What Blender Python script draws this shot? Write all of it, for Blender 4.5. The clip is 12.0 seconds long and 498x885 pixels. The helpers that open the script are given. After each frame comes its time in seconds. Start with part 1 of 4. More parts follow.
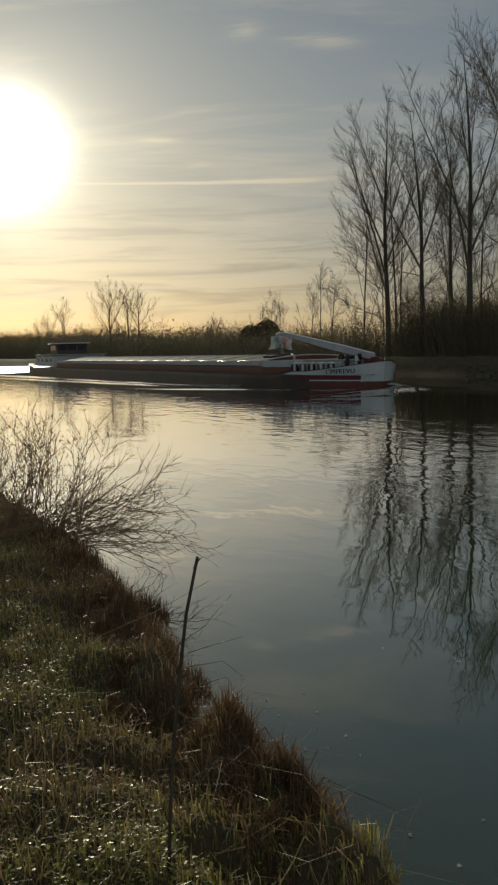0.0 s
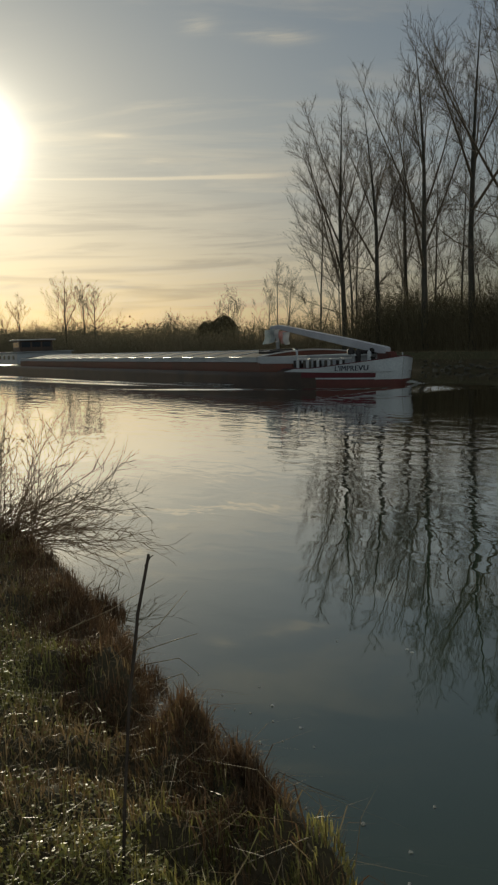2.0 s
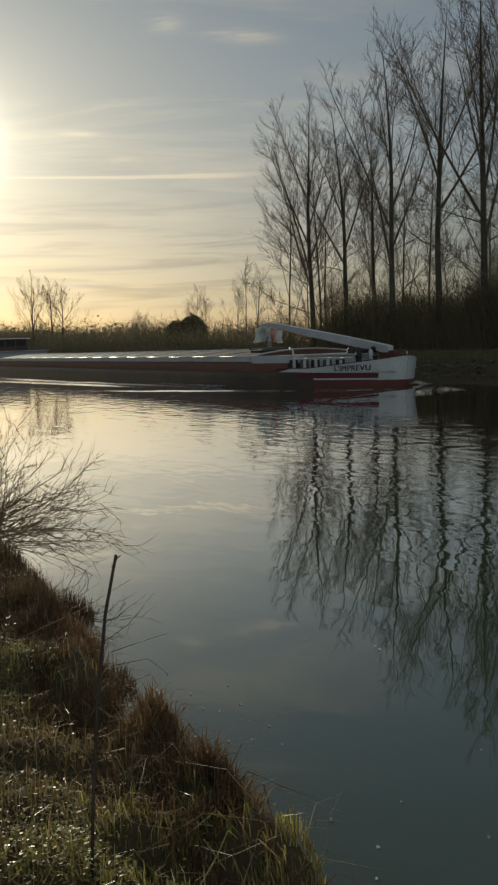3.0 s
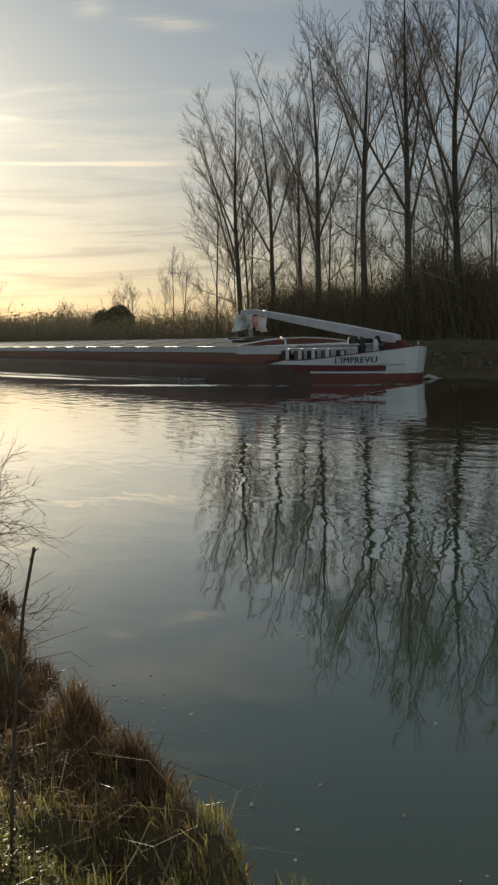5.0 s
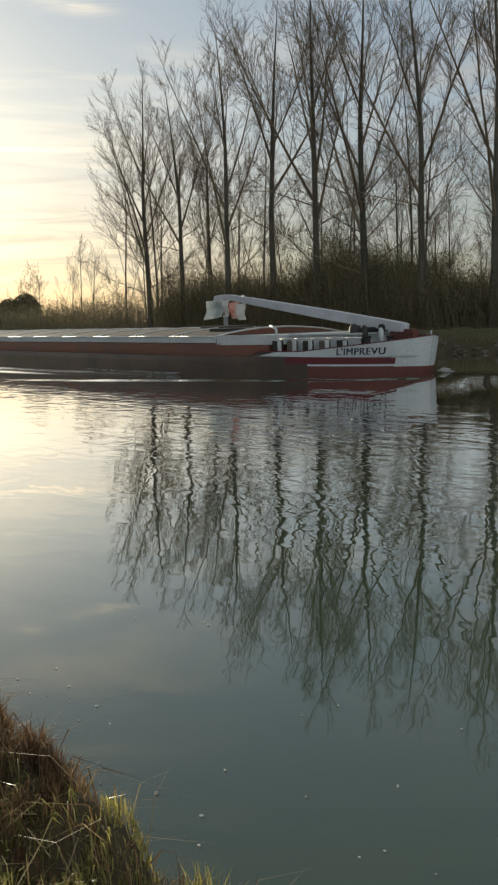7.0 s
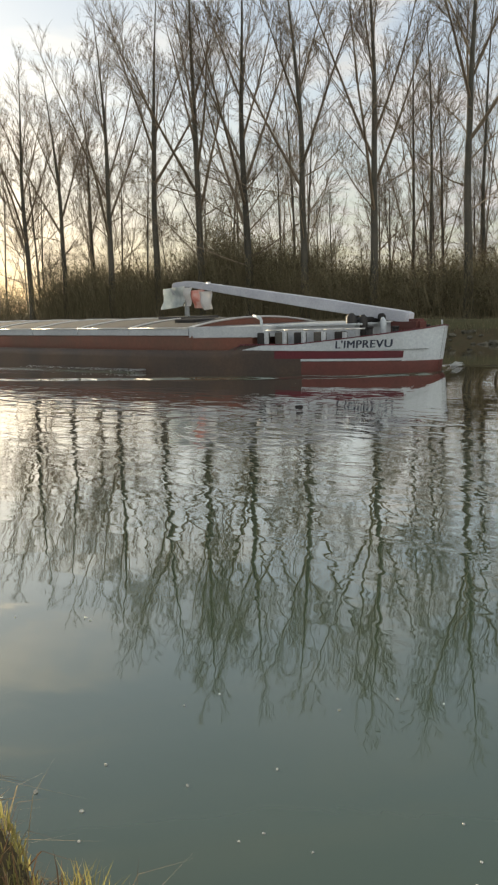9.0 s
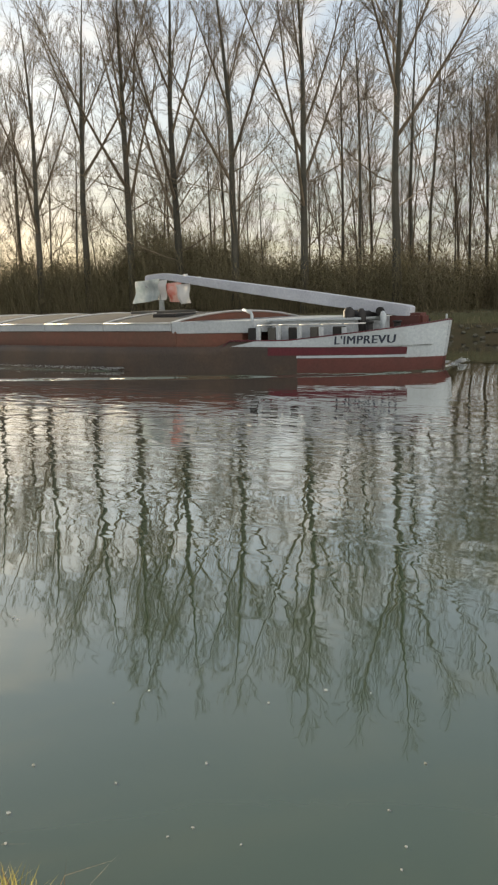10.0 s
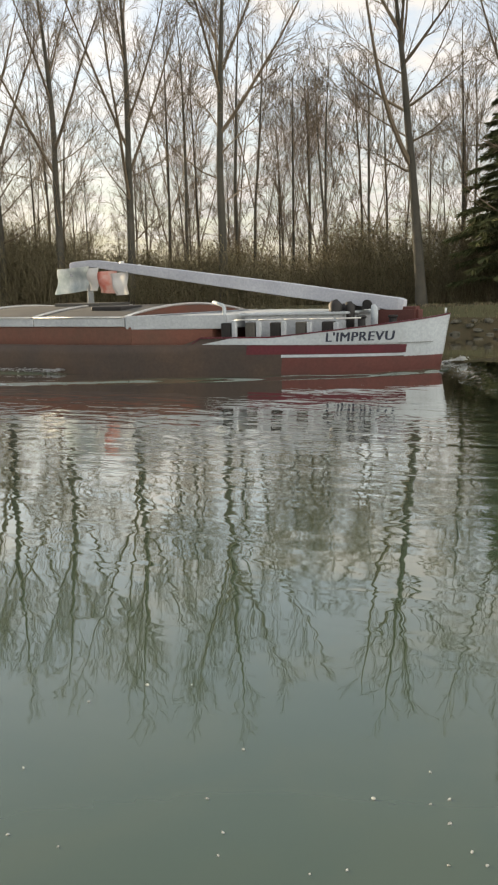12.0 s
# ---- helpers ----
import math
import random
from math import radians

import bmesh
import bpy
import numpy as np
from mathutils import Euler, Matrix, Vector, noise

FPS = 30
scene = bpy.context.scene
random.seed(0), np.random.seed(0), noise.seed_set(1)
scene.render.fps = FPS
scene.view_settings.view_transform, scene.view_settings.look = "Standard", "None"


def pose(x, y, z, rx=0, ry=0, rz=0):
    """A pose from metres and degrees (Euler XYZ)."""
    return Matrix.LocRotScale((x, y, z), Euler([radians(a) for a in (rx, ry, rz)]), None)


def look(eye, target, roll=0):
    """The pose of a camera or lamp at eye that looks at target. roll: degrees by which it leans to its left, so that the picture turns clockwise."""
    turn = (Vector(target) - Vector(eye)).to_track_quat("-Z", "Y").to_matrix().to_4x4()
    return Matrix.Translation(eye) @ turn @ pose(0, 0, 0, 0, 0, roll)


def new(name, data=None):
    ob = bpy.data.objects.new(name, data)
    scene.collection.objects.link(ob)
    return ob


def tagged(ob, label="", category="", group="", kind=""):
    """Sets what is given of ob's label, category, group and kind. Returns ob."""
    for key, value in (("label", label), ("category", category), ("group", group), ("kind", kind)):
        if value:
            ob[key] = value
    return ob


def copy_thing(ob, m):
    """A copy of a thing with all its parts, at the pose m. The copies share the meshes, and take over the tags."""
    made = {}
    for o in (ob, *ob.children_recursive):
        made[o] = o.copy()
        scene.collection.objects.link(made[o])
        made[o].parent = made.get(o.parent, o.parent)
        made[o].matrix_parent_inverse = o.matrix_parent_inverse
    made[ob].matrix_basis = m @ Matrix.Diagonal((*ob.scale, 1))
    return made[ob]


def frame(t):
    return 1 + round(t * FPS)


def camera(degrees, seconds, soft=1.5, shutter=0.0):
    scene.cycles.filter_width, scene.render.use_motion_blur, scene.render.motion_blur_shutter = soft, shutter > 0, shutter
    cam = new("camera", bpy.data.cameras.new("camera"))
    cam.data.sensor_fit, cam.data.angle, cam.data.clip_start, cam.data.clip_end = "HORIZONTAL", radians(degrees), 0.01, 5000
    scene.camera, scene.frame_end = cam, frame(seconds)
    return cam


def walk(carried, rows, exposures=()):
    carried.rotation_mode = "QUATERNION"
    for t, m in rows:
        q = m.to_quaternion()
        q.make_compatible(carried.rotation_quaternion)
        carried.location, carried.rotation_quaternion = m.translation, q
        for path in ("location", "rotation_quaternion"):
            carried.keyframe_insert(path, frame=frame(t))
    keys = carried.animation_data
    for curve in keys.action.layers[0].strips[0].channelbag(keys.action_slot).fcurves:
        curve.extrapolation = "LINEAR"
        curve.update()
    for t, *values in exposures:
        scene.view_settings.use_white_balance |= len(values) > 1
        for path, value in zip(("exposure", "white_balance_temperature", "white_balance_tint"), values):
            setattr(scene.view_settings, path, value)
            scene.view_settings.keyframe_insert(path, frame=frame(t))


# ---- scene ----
EYE = 1.9
cam = camera(30.24, 12.0, 2.3)
# seconds, tilt, lean, turn: a hand-held pan from one spot on the bank
TURNS = [
    (0.0, 84.26, 1.46, -0.15), (0.5, 83.95, 1.55, -1.07), (1.0, 83.93, 1.63, -1.95), (1.5, 83.96, 1.82, -2.42),
    (2.0, 83.94, 1.85, -2.78), (2.5, 83.91, 1.95, -3.58), (3.0, 83.84, 1.93, -4.70), (5.0, 83.10, 1.64, -9.17),
    (5.5, 82.72, 1.54, -10.70), (6.0, 82.53, 1.62, -11.97), (6.5, 82.44, 1.61, -13.38), (7.0, 82.32, 1.57, -14.69),
    (7.2, 82.24, 1.55, -15.29), (8.8, 81.66, 1.60, -20.98), (9.0, 81.61, 1.72, -21.72), (9.5, 81.39, 1.80, -23.80),
    (10.0, 81.19, 1.74, -25.92), (10.5, 81.08, 1.70, -28.41), (11.0, 80.93, 1.57, -30.97), (11.5, 80.68, 1.42, -33.82),
    (12.0, 80.60, 1.29, -36.37),
]
EXPOSURES = [(0.0, -0.96, 6550, 1), (1.5, -0.96, 6550, 1), (3.0, -0.78, 6500, 1), (5.0, -0.34, 6550, 3), (5.5, -0.18, 6550, 3), (6.5, 0.08, 6600, 3),
             (7.2, 0.28, 6750, 4), (9.0, 0.93, 7150, 7), (10.5, 1.15, 7350, 8), (12.0, 1.39, 7500, 9)]
# the eye swings to the right with the turn
EYES = [(0.0, 0.0), (0.5, 0.007), (1.0, 0.0135), (1.5, 0.0225), (2.0, 0.0235), (2.5, 0.0265), (3.0, 0.030), (5.0, 0.052), (5.5, 0.058), (6.0, 0.069),
        (6.5, 0.078), (7.0, 0.085), (7.2, 0.088), (8.8, 0.121), (9.0, 0.125), (9.5, 0.136), (10.0, 0.147), (10.5, 0.160), (11.0, 0.173), (11.5, 0.187), (12.0, 0.200)]


def eye_at(t):
    for (t0, x0), (t1, x1) in zip(EYES, EYES[1:]):
        if t <= t1:
            x = x0 + (x1 - x0) * (t - t0) / (t1 - t0)
            break
    return Vector((x, -0.34 + math.sqrt(0.1156 - x * x), EYE))


walk(cam, [(t, pose(*eye_at(t), a, b, c)) for t, a, b, c in TURNS], EXPOSURES)

# ---- light ----
SUN_AZ, SUN_EL = radians(-14.0), radians(11.9)
SUN_DIR = Vector((math.sin(SUN_AZ) * math.cos(SUN_EL), math.cos(SUN_AZ) * math.cos(SUN_EL), math.sin(SUN_EL)))
sun = new("sun", bpy.data.lights.new("sun", "SUN"))
sun.data.energy, sun.data.angle, sun.data.color = 5.0, radians(0.6), (1.0, 0.86, 0.66)
sun.matrix_world = look((0, 0, 40), Vector((0, 0, 40)) - SUN_DIR)


class Nodes:
    """Short hand for node trees."""

    def __init__(self, tree):
        self.tree = tree
        tree.nodes.clear()

    def add(self, kind, **values):
        node = self.tree.nodes.new(kind)
        for key, value in values.items():
            if key in node.inputs:
                self.put(node.inputs[key], value)
            else:
                setattr(node, key, value)
        return node

    def put(self, socket, value):
        if isinstance(value, bpy.types.NodeSocket):
            self.tree.links.new(value, socket)
        else:
            socket.default_value = value

    def math(self, op, a, b=None, c=None, clamp=False):
        node = self.tree.nodes.new("ShaderNodeMath")
        node.operation, node.use_clamp = op, clamp
        for i, v in enumerate((a, b, c)):
            if v is not None:
                self.put(node.inputs[i], v)
        return node.outputs[0]

    def vmath(self, op, a, b=None, out=0):
        node = self.tree.nodes.new("ShaderNodeVectorMath")
        node.operation = op
        for i, v in enumerate((a, b)):
            if v is not None:
                self.put(node.inputs[i], v)
        return node.outputs[out]

    def ramp(self, value, stops):
        node = self.tree.nodes.new("ShaderNodeValToRGB")
        els = node.color_ramp.elements
        while len(els) < len(stops):
            els.new(0.5)
        for el, (at, col) in zip(els, stops):
            el.position = at
            el.color = (*col, 1) if len(col) == 3 else col
        self.put(node.inputs[0], value)
        return node.outputs[0]

    def mix(self, fac, a, b, blend="MIX"):
        node = self.tree.nodes.new("ShaderNodeMix")
        node.data_type, node.blend_type = "RGBA", blend
        self.put(node.inputs[0], fac)
        self.put(node.inputs[6], (*a, 1) if isinstance(a, tuple) else a)
        self.put(node.inputs[7], (*b, 1) if isinstance(b, tuple) else b)
        return node.outputs[2]

    def smooth(self, value, lo, hi):
        node = self.tree.nodes.new("ShaderNodeMapRange")
        node.interpolation_type = "SMOOTHSTEP"
        for i, v in enumerate((value, lo, hi, 0.0, 1.0)):
            self.put(node.inputs[i], v)
        return node.outputs[0]

    def noise(self, vector, scale, detail=4.0, rough=0.55, distort=0.0, colour=False):
        node = self.tree.nodes.new("ShaderNodeTexNoise")
        self.put(node.inputs["Vector"], vector)
        node.inputs["Scale"].default_value = scale
        node.inputs["Detail"].default_value = detail
        node.inputs["Roughness"].default_value = rough
        node.inputs["Distortion"].default_value = distort
        return node.outputs[1 if colour else 0]


def build_world():
    world = bpy.data.worlds.new("sky")
    scene.world = world
    world.use_nodes = True
    n = Nodes(world.node_tree)
    way = n.vmath("NORMALIZE", n.add("ShaderNodeTexCoord").outputs["Generated"])
    sep = n.add("ShaderNodeSeparateXYZ", Vector=way)
    x, y, z = sep.outputs
    sky = n.add("ShaderNodeTexSky")
    sky.sky_type, sky.sun_disc = "NISHITA", False
    sky.sun_elevation, sky.sun_rotation = SUN_EL, SUN_AZ
    sky.air_density, sky.dust_density, sky.ozone_density = 1.0, 1.0, 2.0
    base = n.vmath("SCALE", sky.outputs[0])
    base.node.inputs["Scale"].default_value = 0.037
    up = n.math("MAXIMUM", z, 0.0)
    to_sun = n.math("MAXIMUM", n.vmath("DOT_PRODUCT", way, tuple(SUN_DIR), out=1), 0.0)
    # veil of high haze, warm low in the sky near the sun
    veil = n.ramp(n.math("MULTIPLY", up, 2.2), [(0.0, (0.24, 0.23, 0.21)), (0.18, (0.36, 0.36, 0.36)), (0.45, (0.46, 0.50, 0.58)), (1.0, (0.34, 0.41, 0.55))])
    warm = n.ramp(n.math("MULTIPLY", up, 2.5), [(0.0, (0.20, 0.135, 0.115)), (0.2, (0.32, 0.215, 0.165)), (0.5, (0.12, 0.10, 0.08)), (1.0, (0.02, 0.03, 0.03))])
    col = n.vmath("ADD", base, n.vmath("SCALE", veil))
    col.node.inputs[1].links[0].from_node.inputs["Scale"].default_value = 0.55
    w2 = n.vmath("SCALE", warm)
    n.put(w2.node.inputs["Scale"], n.smooth(to_sun, 0.80, 1.0))
    col = n.vmath("ADD", col, w2)
    # unseen fill added to the sky opposite the sun, to lift facing sides
    away = n.smooth(n.math("MULTIPLY", n.vmath("DOT_PRODUCT", way, tuple(SUN_DIR), out=1), -1.0), -0.1, 0.8)
    pale = n.vmath("SCALE", (1.05, 1.05, 1.05))
    n.put(pale.node.inputs["Scale"], away)
    col = n.vmath("ADD", col, pale)
    # cloud sheet seen in perspective
    h = n.math("ADD", up, 0.10)
    flat = n.add("ShaderNodeCombineXYZ", X=n.math("DIVIDE", x, h), Y=n.math("DIVIDE", y, h), Z=0.0).outputs[0]
    streak = n.vmath("MULTIPLY", flat, (0.55, 1.5, 1.0))
    cloud = n.noise(streak, 1.5, 8.0, 0.6, 0.6)
    puffs = n.noise(n.vmath("ADD", flat, (7.3, 2.1, 0)), 2.6, 9.0, 0.62, 0.3)
    right = n.smooth(n.math("ARCTAN2", x, y), 0.22, 0.62)
    both = n.math("ADD", n.math("MULTIPLY", n.smooth(cloud, 0.46, 0.72), n.math("SUBTRACT", 0.5, n.math("MULTIPLY", right, 0.3))),
                  n.math("MULTIPLY", n.smooth(puffs, 0.43, 0.61), n.math("MULTIPLY", right, n.math("MULTIPLY_ADD", n.smooth(z, 0.27, 0.42), -0.75, 0.95))), clamp=True)
    lit = n.mix(n.math("POWER", to_sun, 13.0), (0.42, 0.42, 0.44), (2.0, 1.66, 1.24))
    # wisps and a vapour trail
    az = n.math("ARCTAN2", x, y)
    el = n.math("ARCSINE", z)
    thin = n.noise(n.add("ShaderNodeCombineXYZ", X=n.math("MULTIPLY", az, 9.0), Y=n.math("MULTIPLY", el, 60.0), Z=0.0).outputs[0], 1.0, 6.0, 0.65, 0.8)

    def spot(a, e, wa, we, tilt=0.0):
        da = n.math("DIVIDE", n.math("SUBTRACT", az, radians(a)), radians(wa))
        de = n.math("DIVIDE", n.math("SUBTRACT", n.math("SUBTRACT", el, radians(e)), n.math("MULTIPLY", n.math("SUBTRACT", az, radians(a)), tilt)), radians(we))
        d = n.math("ADD", n.math("MULTIPLY", da, da), n.math("MULTIPLY", de, de))
        return n.math("POWER", 2.718, n.math("MULTIPLY", d, -1.0))

    wisps = n.math("ADD", spot(5.0, 17.7, 2.0, 0.42, -0.12), n.math("ADD", spot(0.3, 18.4, 1.0, 0.4), n.math("ADD", spot(-5.0, 12.5, 1.2, 0.16), spot(-2.7, 11.05, 1.3, 0.2))))
    wisps = n.math("MULTIPLY", wisps, n.smooth(thin, 0.30, 0.66))
    trail_w = n.math("MULTIPLY", n.smooth(az, radians(-13), radians(4)), 0.0022)
    off = n.math("ABSOLUTE", n.math("SUBTRACT", el, n.math("ADD", radians(10.05), n.math("MULTIPLY", n.math("SUBTRACT", thin, 0.5), 0.002))))
    trail = n.math("SUBTRACT", 1.0, n.smooth(off, n.math("MULTIPLY", trail_w, 0.3), n.math("ADD", trail_w, 0.0012)))
    trail = n.math("MULTIPLY", trail, n.math("MULTIPLY", n.smooth(az, radians(-20), radians(-10)), n.math("SUBTRACT", 1.0, n.smooth(az, radians(2), radians(7)))))
    bands = n.math("MULTIPLY", n.smooth(thin, 0.42, 0.70), n.math("SUBTRACT", 1.0, n.smooth(el, radians(6.0), radians(9.5))))
    both = n.math("MULTIPLY", both, n.smooth(el, radians(1.0), radians(5.0)))
    cover = n.math("ADD", both, n.math("ADD", n.math("MULTIPLY", wisps, 0.65), n.math("ADD", n.math("MULTIPLY", trail, 0.85), n.math("MULTIPLY", bands, 0.25))), clamp=True)
    col = n.mix(cover, col, lit)
    grey = n.noise(n.add("ShaderNodeCombineXYZ", X=n.math("MULTIPLY", az, 5.0), Y=n.math("MULTIPLY", el, 75.0), Z=3.0).outputs[0], 1.0, 5.0, 0.6, 0.6)
    grey = n.math("MULTIPLY", n.smooth(grey, 0.45, 0.68), n.math("SUBTRACT", 1.0, n.smooth(el, radians(5.0), radians(14.0))))
    col = n.mix(n.math("MULTIPLY", grey, 0.5), col, n.mix(1.0, col, (0.55, 0.56, 0.62), "MULTIPLY"))
    # sun disc, with its lens bloom and haze painted into the sky as glow
    for power, strength in ((9000.0, 60.0), (1200.0, 9.0), (220.0, 0.8), (40.0, 0.10)):
        glow = n.vmath("SCALE", (1.0, 0.89, 0.74))
        n.put(glow.node.inputs["Scale"], n.math("MULTIPLY", n.math("POWER", to_sun, power), strength))
        col = n.vmath("ADD", col, glow)
    bg = n.add("ShaderNodeBackground", Color=col)
    bg.inputs["Strength"].default_value = 0.9
    out = n.add("ShaderNodeOutputWorld")
    world.node_tree.links.new(bg.outputs[0], out.inputs[0])


build_world()


# ---- materials ----
def material(name, colour, rough=0.7, metal=0.0, second=None, scale=6.0, fine=60.0, bump=0.0, bump_size=40.0, spread=0.25, translucent=0.0, per="", spec=0.15):
    """A worn two-scale surface: colour drifting to second in patches, grain, bump."""
    m = bpy.data.materials.new(name)
    m.use_nodes = True
    n = Nodes(m.node_tree)
    at = n.add("ShaderNodeTexCoord").outputs["Object"]
    a = tuple(colour)
    b = tuple(second) if second else tuple(c * 0.6 for c in a)
    patch = n.smooth(n.noise(at, scale, 5.0, 0.6), 0.5 - spread, 0.5 + spread)
    col = n.mix(patch, a, b)
    grain = n.noise(at, fine, 3.0, 0.7)
    col = n.mix(1.0, col, n.ramp(grain, [(0.25, (0.72, 0.72, 0.72)), (0.75, (1.0, 1.0, 1.0))]), "MULTIPLY")
    if per == "island":
        rnd = n.add("ShaderNodeNewGeometry").outputs["Random Per Island"]
        col = n.mix(rnd, col, n.mix(0.5, col, b))
        col = n.mix(1.0, col, n.ramp(rnd, [(0.0, (0.55, 0.55, 0.55)), (1.0, (1.25, 1.25, 1.25))]), "MULTIPLY")
    elif per == "object":
        rnd = n.add("ShaderNodeObjectInfo").outputs["Random"]
        col = n.mix(1.0, col, n.ramp(rnd, [(0.0, (0.7, 0.7, 0.7)), (1.0, (1.1, 1.1, 1.1))]), "MULTIPLY")
    p = n.add("ShaderNodeBsdfPrincipled")
    n.put(p.inputs["Base Color"], col)
    n.put(p.inputs["Roughness"], n.math("MULTIPLY_ADD", n.math("SUBTRACT", grain, 0.5), 0.25, rough))
    p.inputs["Metallic"].default_value = metal
    p.inputs["Specular IOR Level"].default_value = spec
    if bump:
        bn = n.add("ShaderNodeBump")
        bn.inputs["Strength"].default_value, bn.inputs["Distance"].default_value = 1.0, bump
        n.put(bn.inputs["Height"], n.noise(at, bump_size, 4.0, 0.6))
        n.put(p.inputs["Normal"], bn.outputs[0])
    shader = p.outputs[0]
    if translucent:
        t = n.add("ShaderNodeBsdfTranslucent")
        n.put(t.inputs["Color"], col)
        mx = n.add("ShaderNodeMixShader")
        mx.inputs[0].default_value = translucent
        m.node_tree.links.new(shader, mx.inputs[1])
        m.node_tree.links.new(t.outputs[0], mx.inputs[2])
        shader = mx.outputs[0]
    out = n.add("ShaderNodeOutputMaterial")
    m.node_tree.links.new(shader, out.inputs[0])
    return m


def water_material(name="river_water", chop=0.0, rough=0.015):
    m = bpy.data.materials.new(name)
    m.use_nodes = True
    n = Nodes(m.node_tree)
    at = n.add("ShaderNodeNewGeometry").outputs["Position"]
    # small waves lie across the stream; the water close to the bank is calm
    turned = n.add("ShaderNodeMapping", Vector=at)
    turned.inputs["Rotation"].default_value = (0, 0, radians(-24.7))
    r = turned.outputs[0]
    across = n.add("ShaderNodeSeparateXYZ", Vector=r).outputs[0]
    calm = n.math("MULTIPLY", n.smooth(across, 3.5, 11.0), n.math("MULTIPLY_ADD", n.smooth(across, 11.5, 18.0), -0.88, 1.0))
    swell = n.noise(n.vmath("MULTIPLY", r, (0.55, 0.30, 1.0)), 1.0, 2.0, 0.5, 0.4)
    mid = n.noise(n.vmath("MULTIPLY", r, (1.9, 0.9, 1.0)), 1.25, 2.0, 0.5, 0.5)
    fine = n.noise(n.vmath("MULTIPLY", r, (8.5, 3.0, 1.0)), 1.0, 3.0, 0.55, 0.3)
    patchy = n.smooth(n.noise(n.vmath("MULTIPLY", r, (0.16, 0.05, 1.0)), 1.0, 3.0, 0.6), 0.38, 0.62)
    height = n.math("ADD", n.math("MULTIPLY", swell, 0.008), n.math("MULTIPLY", mid, n.math("MULTIPLY_ADD", calm, 0.0135, 0.0018)))
    height = n.math("ADD", height, n.math("MULTIPLY", fine, n.math("MULTIPLY", n.math("MULTIPLY_ADD", patchy, 0.0018, 0.0005), calm)))
    # long-crested ripples from the passing hull
    wash = n.noise(n.vmath("MULTIPLY", r, (1.15, 0.16, 1.0)), 1.0, 2.0, 0.5, 0.3)
    height = n.math("ADD", height, n.math("MULTIPLY", wash, n.math("MULTIPLY", n.math("MULTIPLY", n.smooth(across, 8.0, 13.0), n.math("MULTIPLY_ADD", n.smooth(across, 15.0, 19.0), -0.75, 1.0)), 0.0075)))
    if chop:
        height = n.math("ADD", height, n.math("MULTIPLY", n.noise(r, 4.5, 4.0, 0.6, 0.5), chop))
    bump = n.add("ShaderNodeBump")
    bump.inputs["Strength"].default_value, bump.inputs["Distance"].default_value = 1.0, 1.0
    n.put(bump.inputs["Height"], height)
    murk = n.noise(r, 0.35, 3.0, 0.6)
    body = n.add("ShaderNodeBsdfDiffuse")
    n.put(body.inputs["Color"], n.mix(murk, (0.034, 0.053, 0.034), (0.043, 0.061, 0.037)))
    mirror = n.add("ShaderNodeBsdfGlossy")
    mirror.inputs["Roughness"].default_value = rough
    mirror.inputs["Color"].default_value = (0.97, 0.96, 0.94, 1)
    fres = n.add("ShaderNodeFresnel")
    fres.inputs["IOR"].default_value = 1.333
    for node in (body, mirror, fres):
        n.put(node.inputs["Normal"], bump.outputs[0])
    mx = n.add("ShaderNodeMixShader")
    n.put(mx.inputs[0], n.math("MULTIPLY", fres.outputs[0], 2.05, clamp=True))
    m.node_tree.links.new(body.outputs[0], mx.inputs[1])
    m.node_tree.links.new(mirror.outputs[0], mx.inputs[2])
    out = n.add("ShaderNodeOutputMaterial")
    m.node_tree.links.new(mx.outputs[0], out.inputs[0])
    return m


WATER = water_material()
WAKE = water_material("wake_water", 0.006)
CHURN = water_material("churned_water", 0.05, 0.22)
SOIL = material("bank_soil", (0.085, 0.064, 0.037), 0.95, second=(0.06, 0.055, 0.029), scale=2.2, fine=70, bump=0.02, bump_size=18)
BARK = material("poplar_bark", (0.105, 0.094, 0.075), 0.9, second=(0.07, 0.068, 0.055), scale=1.2, fine=30, bump=0.02, bump_size=12, per="object")
TWIG = material("poplar_twigs", (0.21, 0.165, 0.115), 0.8, second=(0.16, 0.125, 0.088), scale=0.8, fine=9, per="island", translucent=0.12)
BRUSH = material("brushwood", (0.22, 0.18, 0.115), 0.9, second=(0.155, 0.135, 0.08), scale=0.35, fine=7, per="island", translucent=0.2)
EVERGREEN = material("ivy_and_evergreen_leaves", (0.115, 0.11, 0.06), 0.8, second=(0.17, 0.14, 0.08), scale=0.25, fine=9, per="island", translucent=0.3)
NEEDLES = material("spruce_needles", (0.075, 0.09, 0.042), 0.9, second=(0.105, 0.11, 0.055), scale=0.8, fine=12, per="island", translucent=0.15, spec=0.02)
FARWOOD = material("far_brushwood", (0.32, 0.26, 0.17), 0.9, second=(0.23, 0.2, 0.12), scale=0.08, fine=2, per="island", translucent=0.3)
GRASS_GREEN = material("green_grass_blades", (0.25, 0.26, 0.075), 0.5, second=(0.33, 0.28, 0.10), scale=3, fine=40, per="island", translucent=0.45)
GRASS_DEAD = material("dead_grass_blades", (0.37, 0.265, 0.13), 0.6, second=(0.20, 0.13, 0.065), scale=3.5, fine=40, per="island", translucent=0.4)
# reddish dead grass, darkened in colour for the shaded side of the edge
EDGE_GRASS = material("shaded_reddish_grass_blades", (0.27, 0.16, 0.08), 0.65, second=(0.10, 0.062, 0.036), scale=4.5, fine=40, per="island", translucent=0.35)
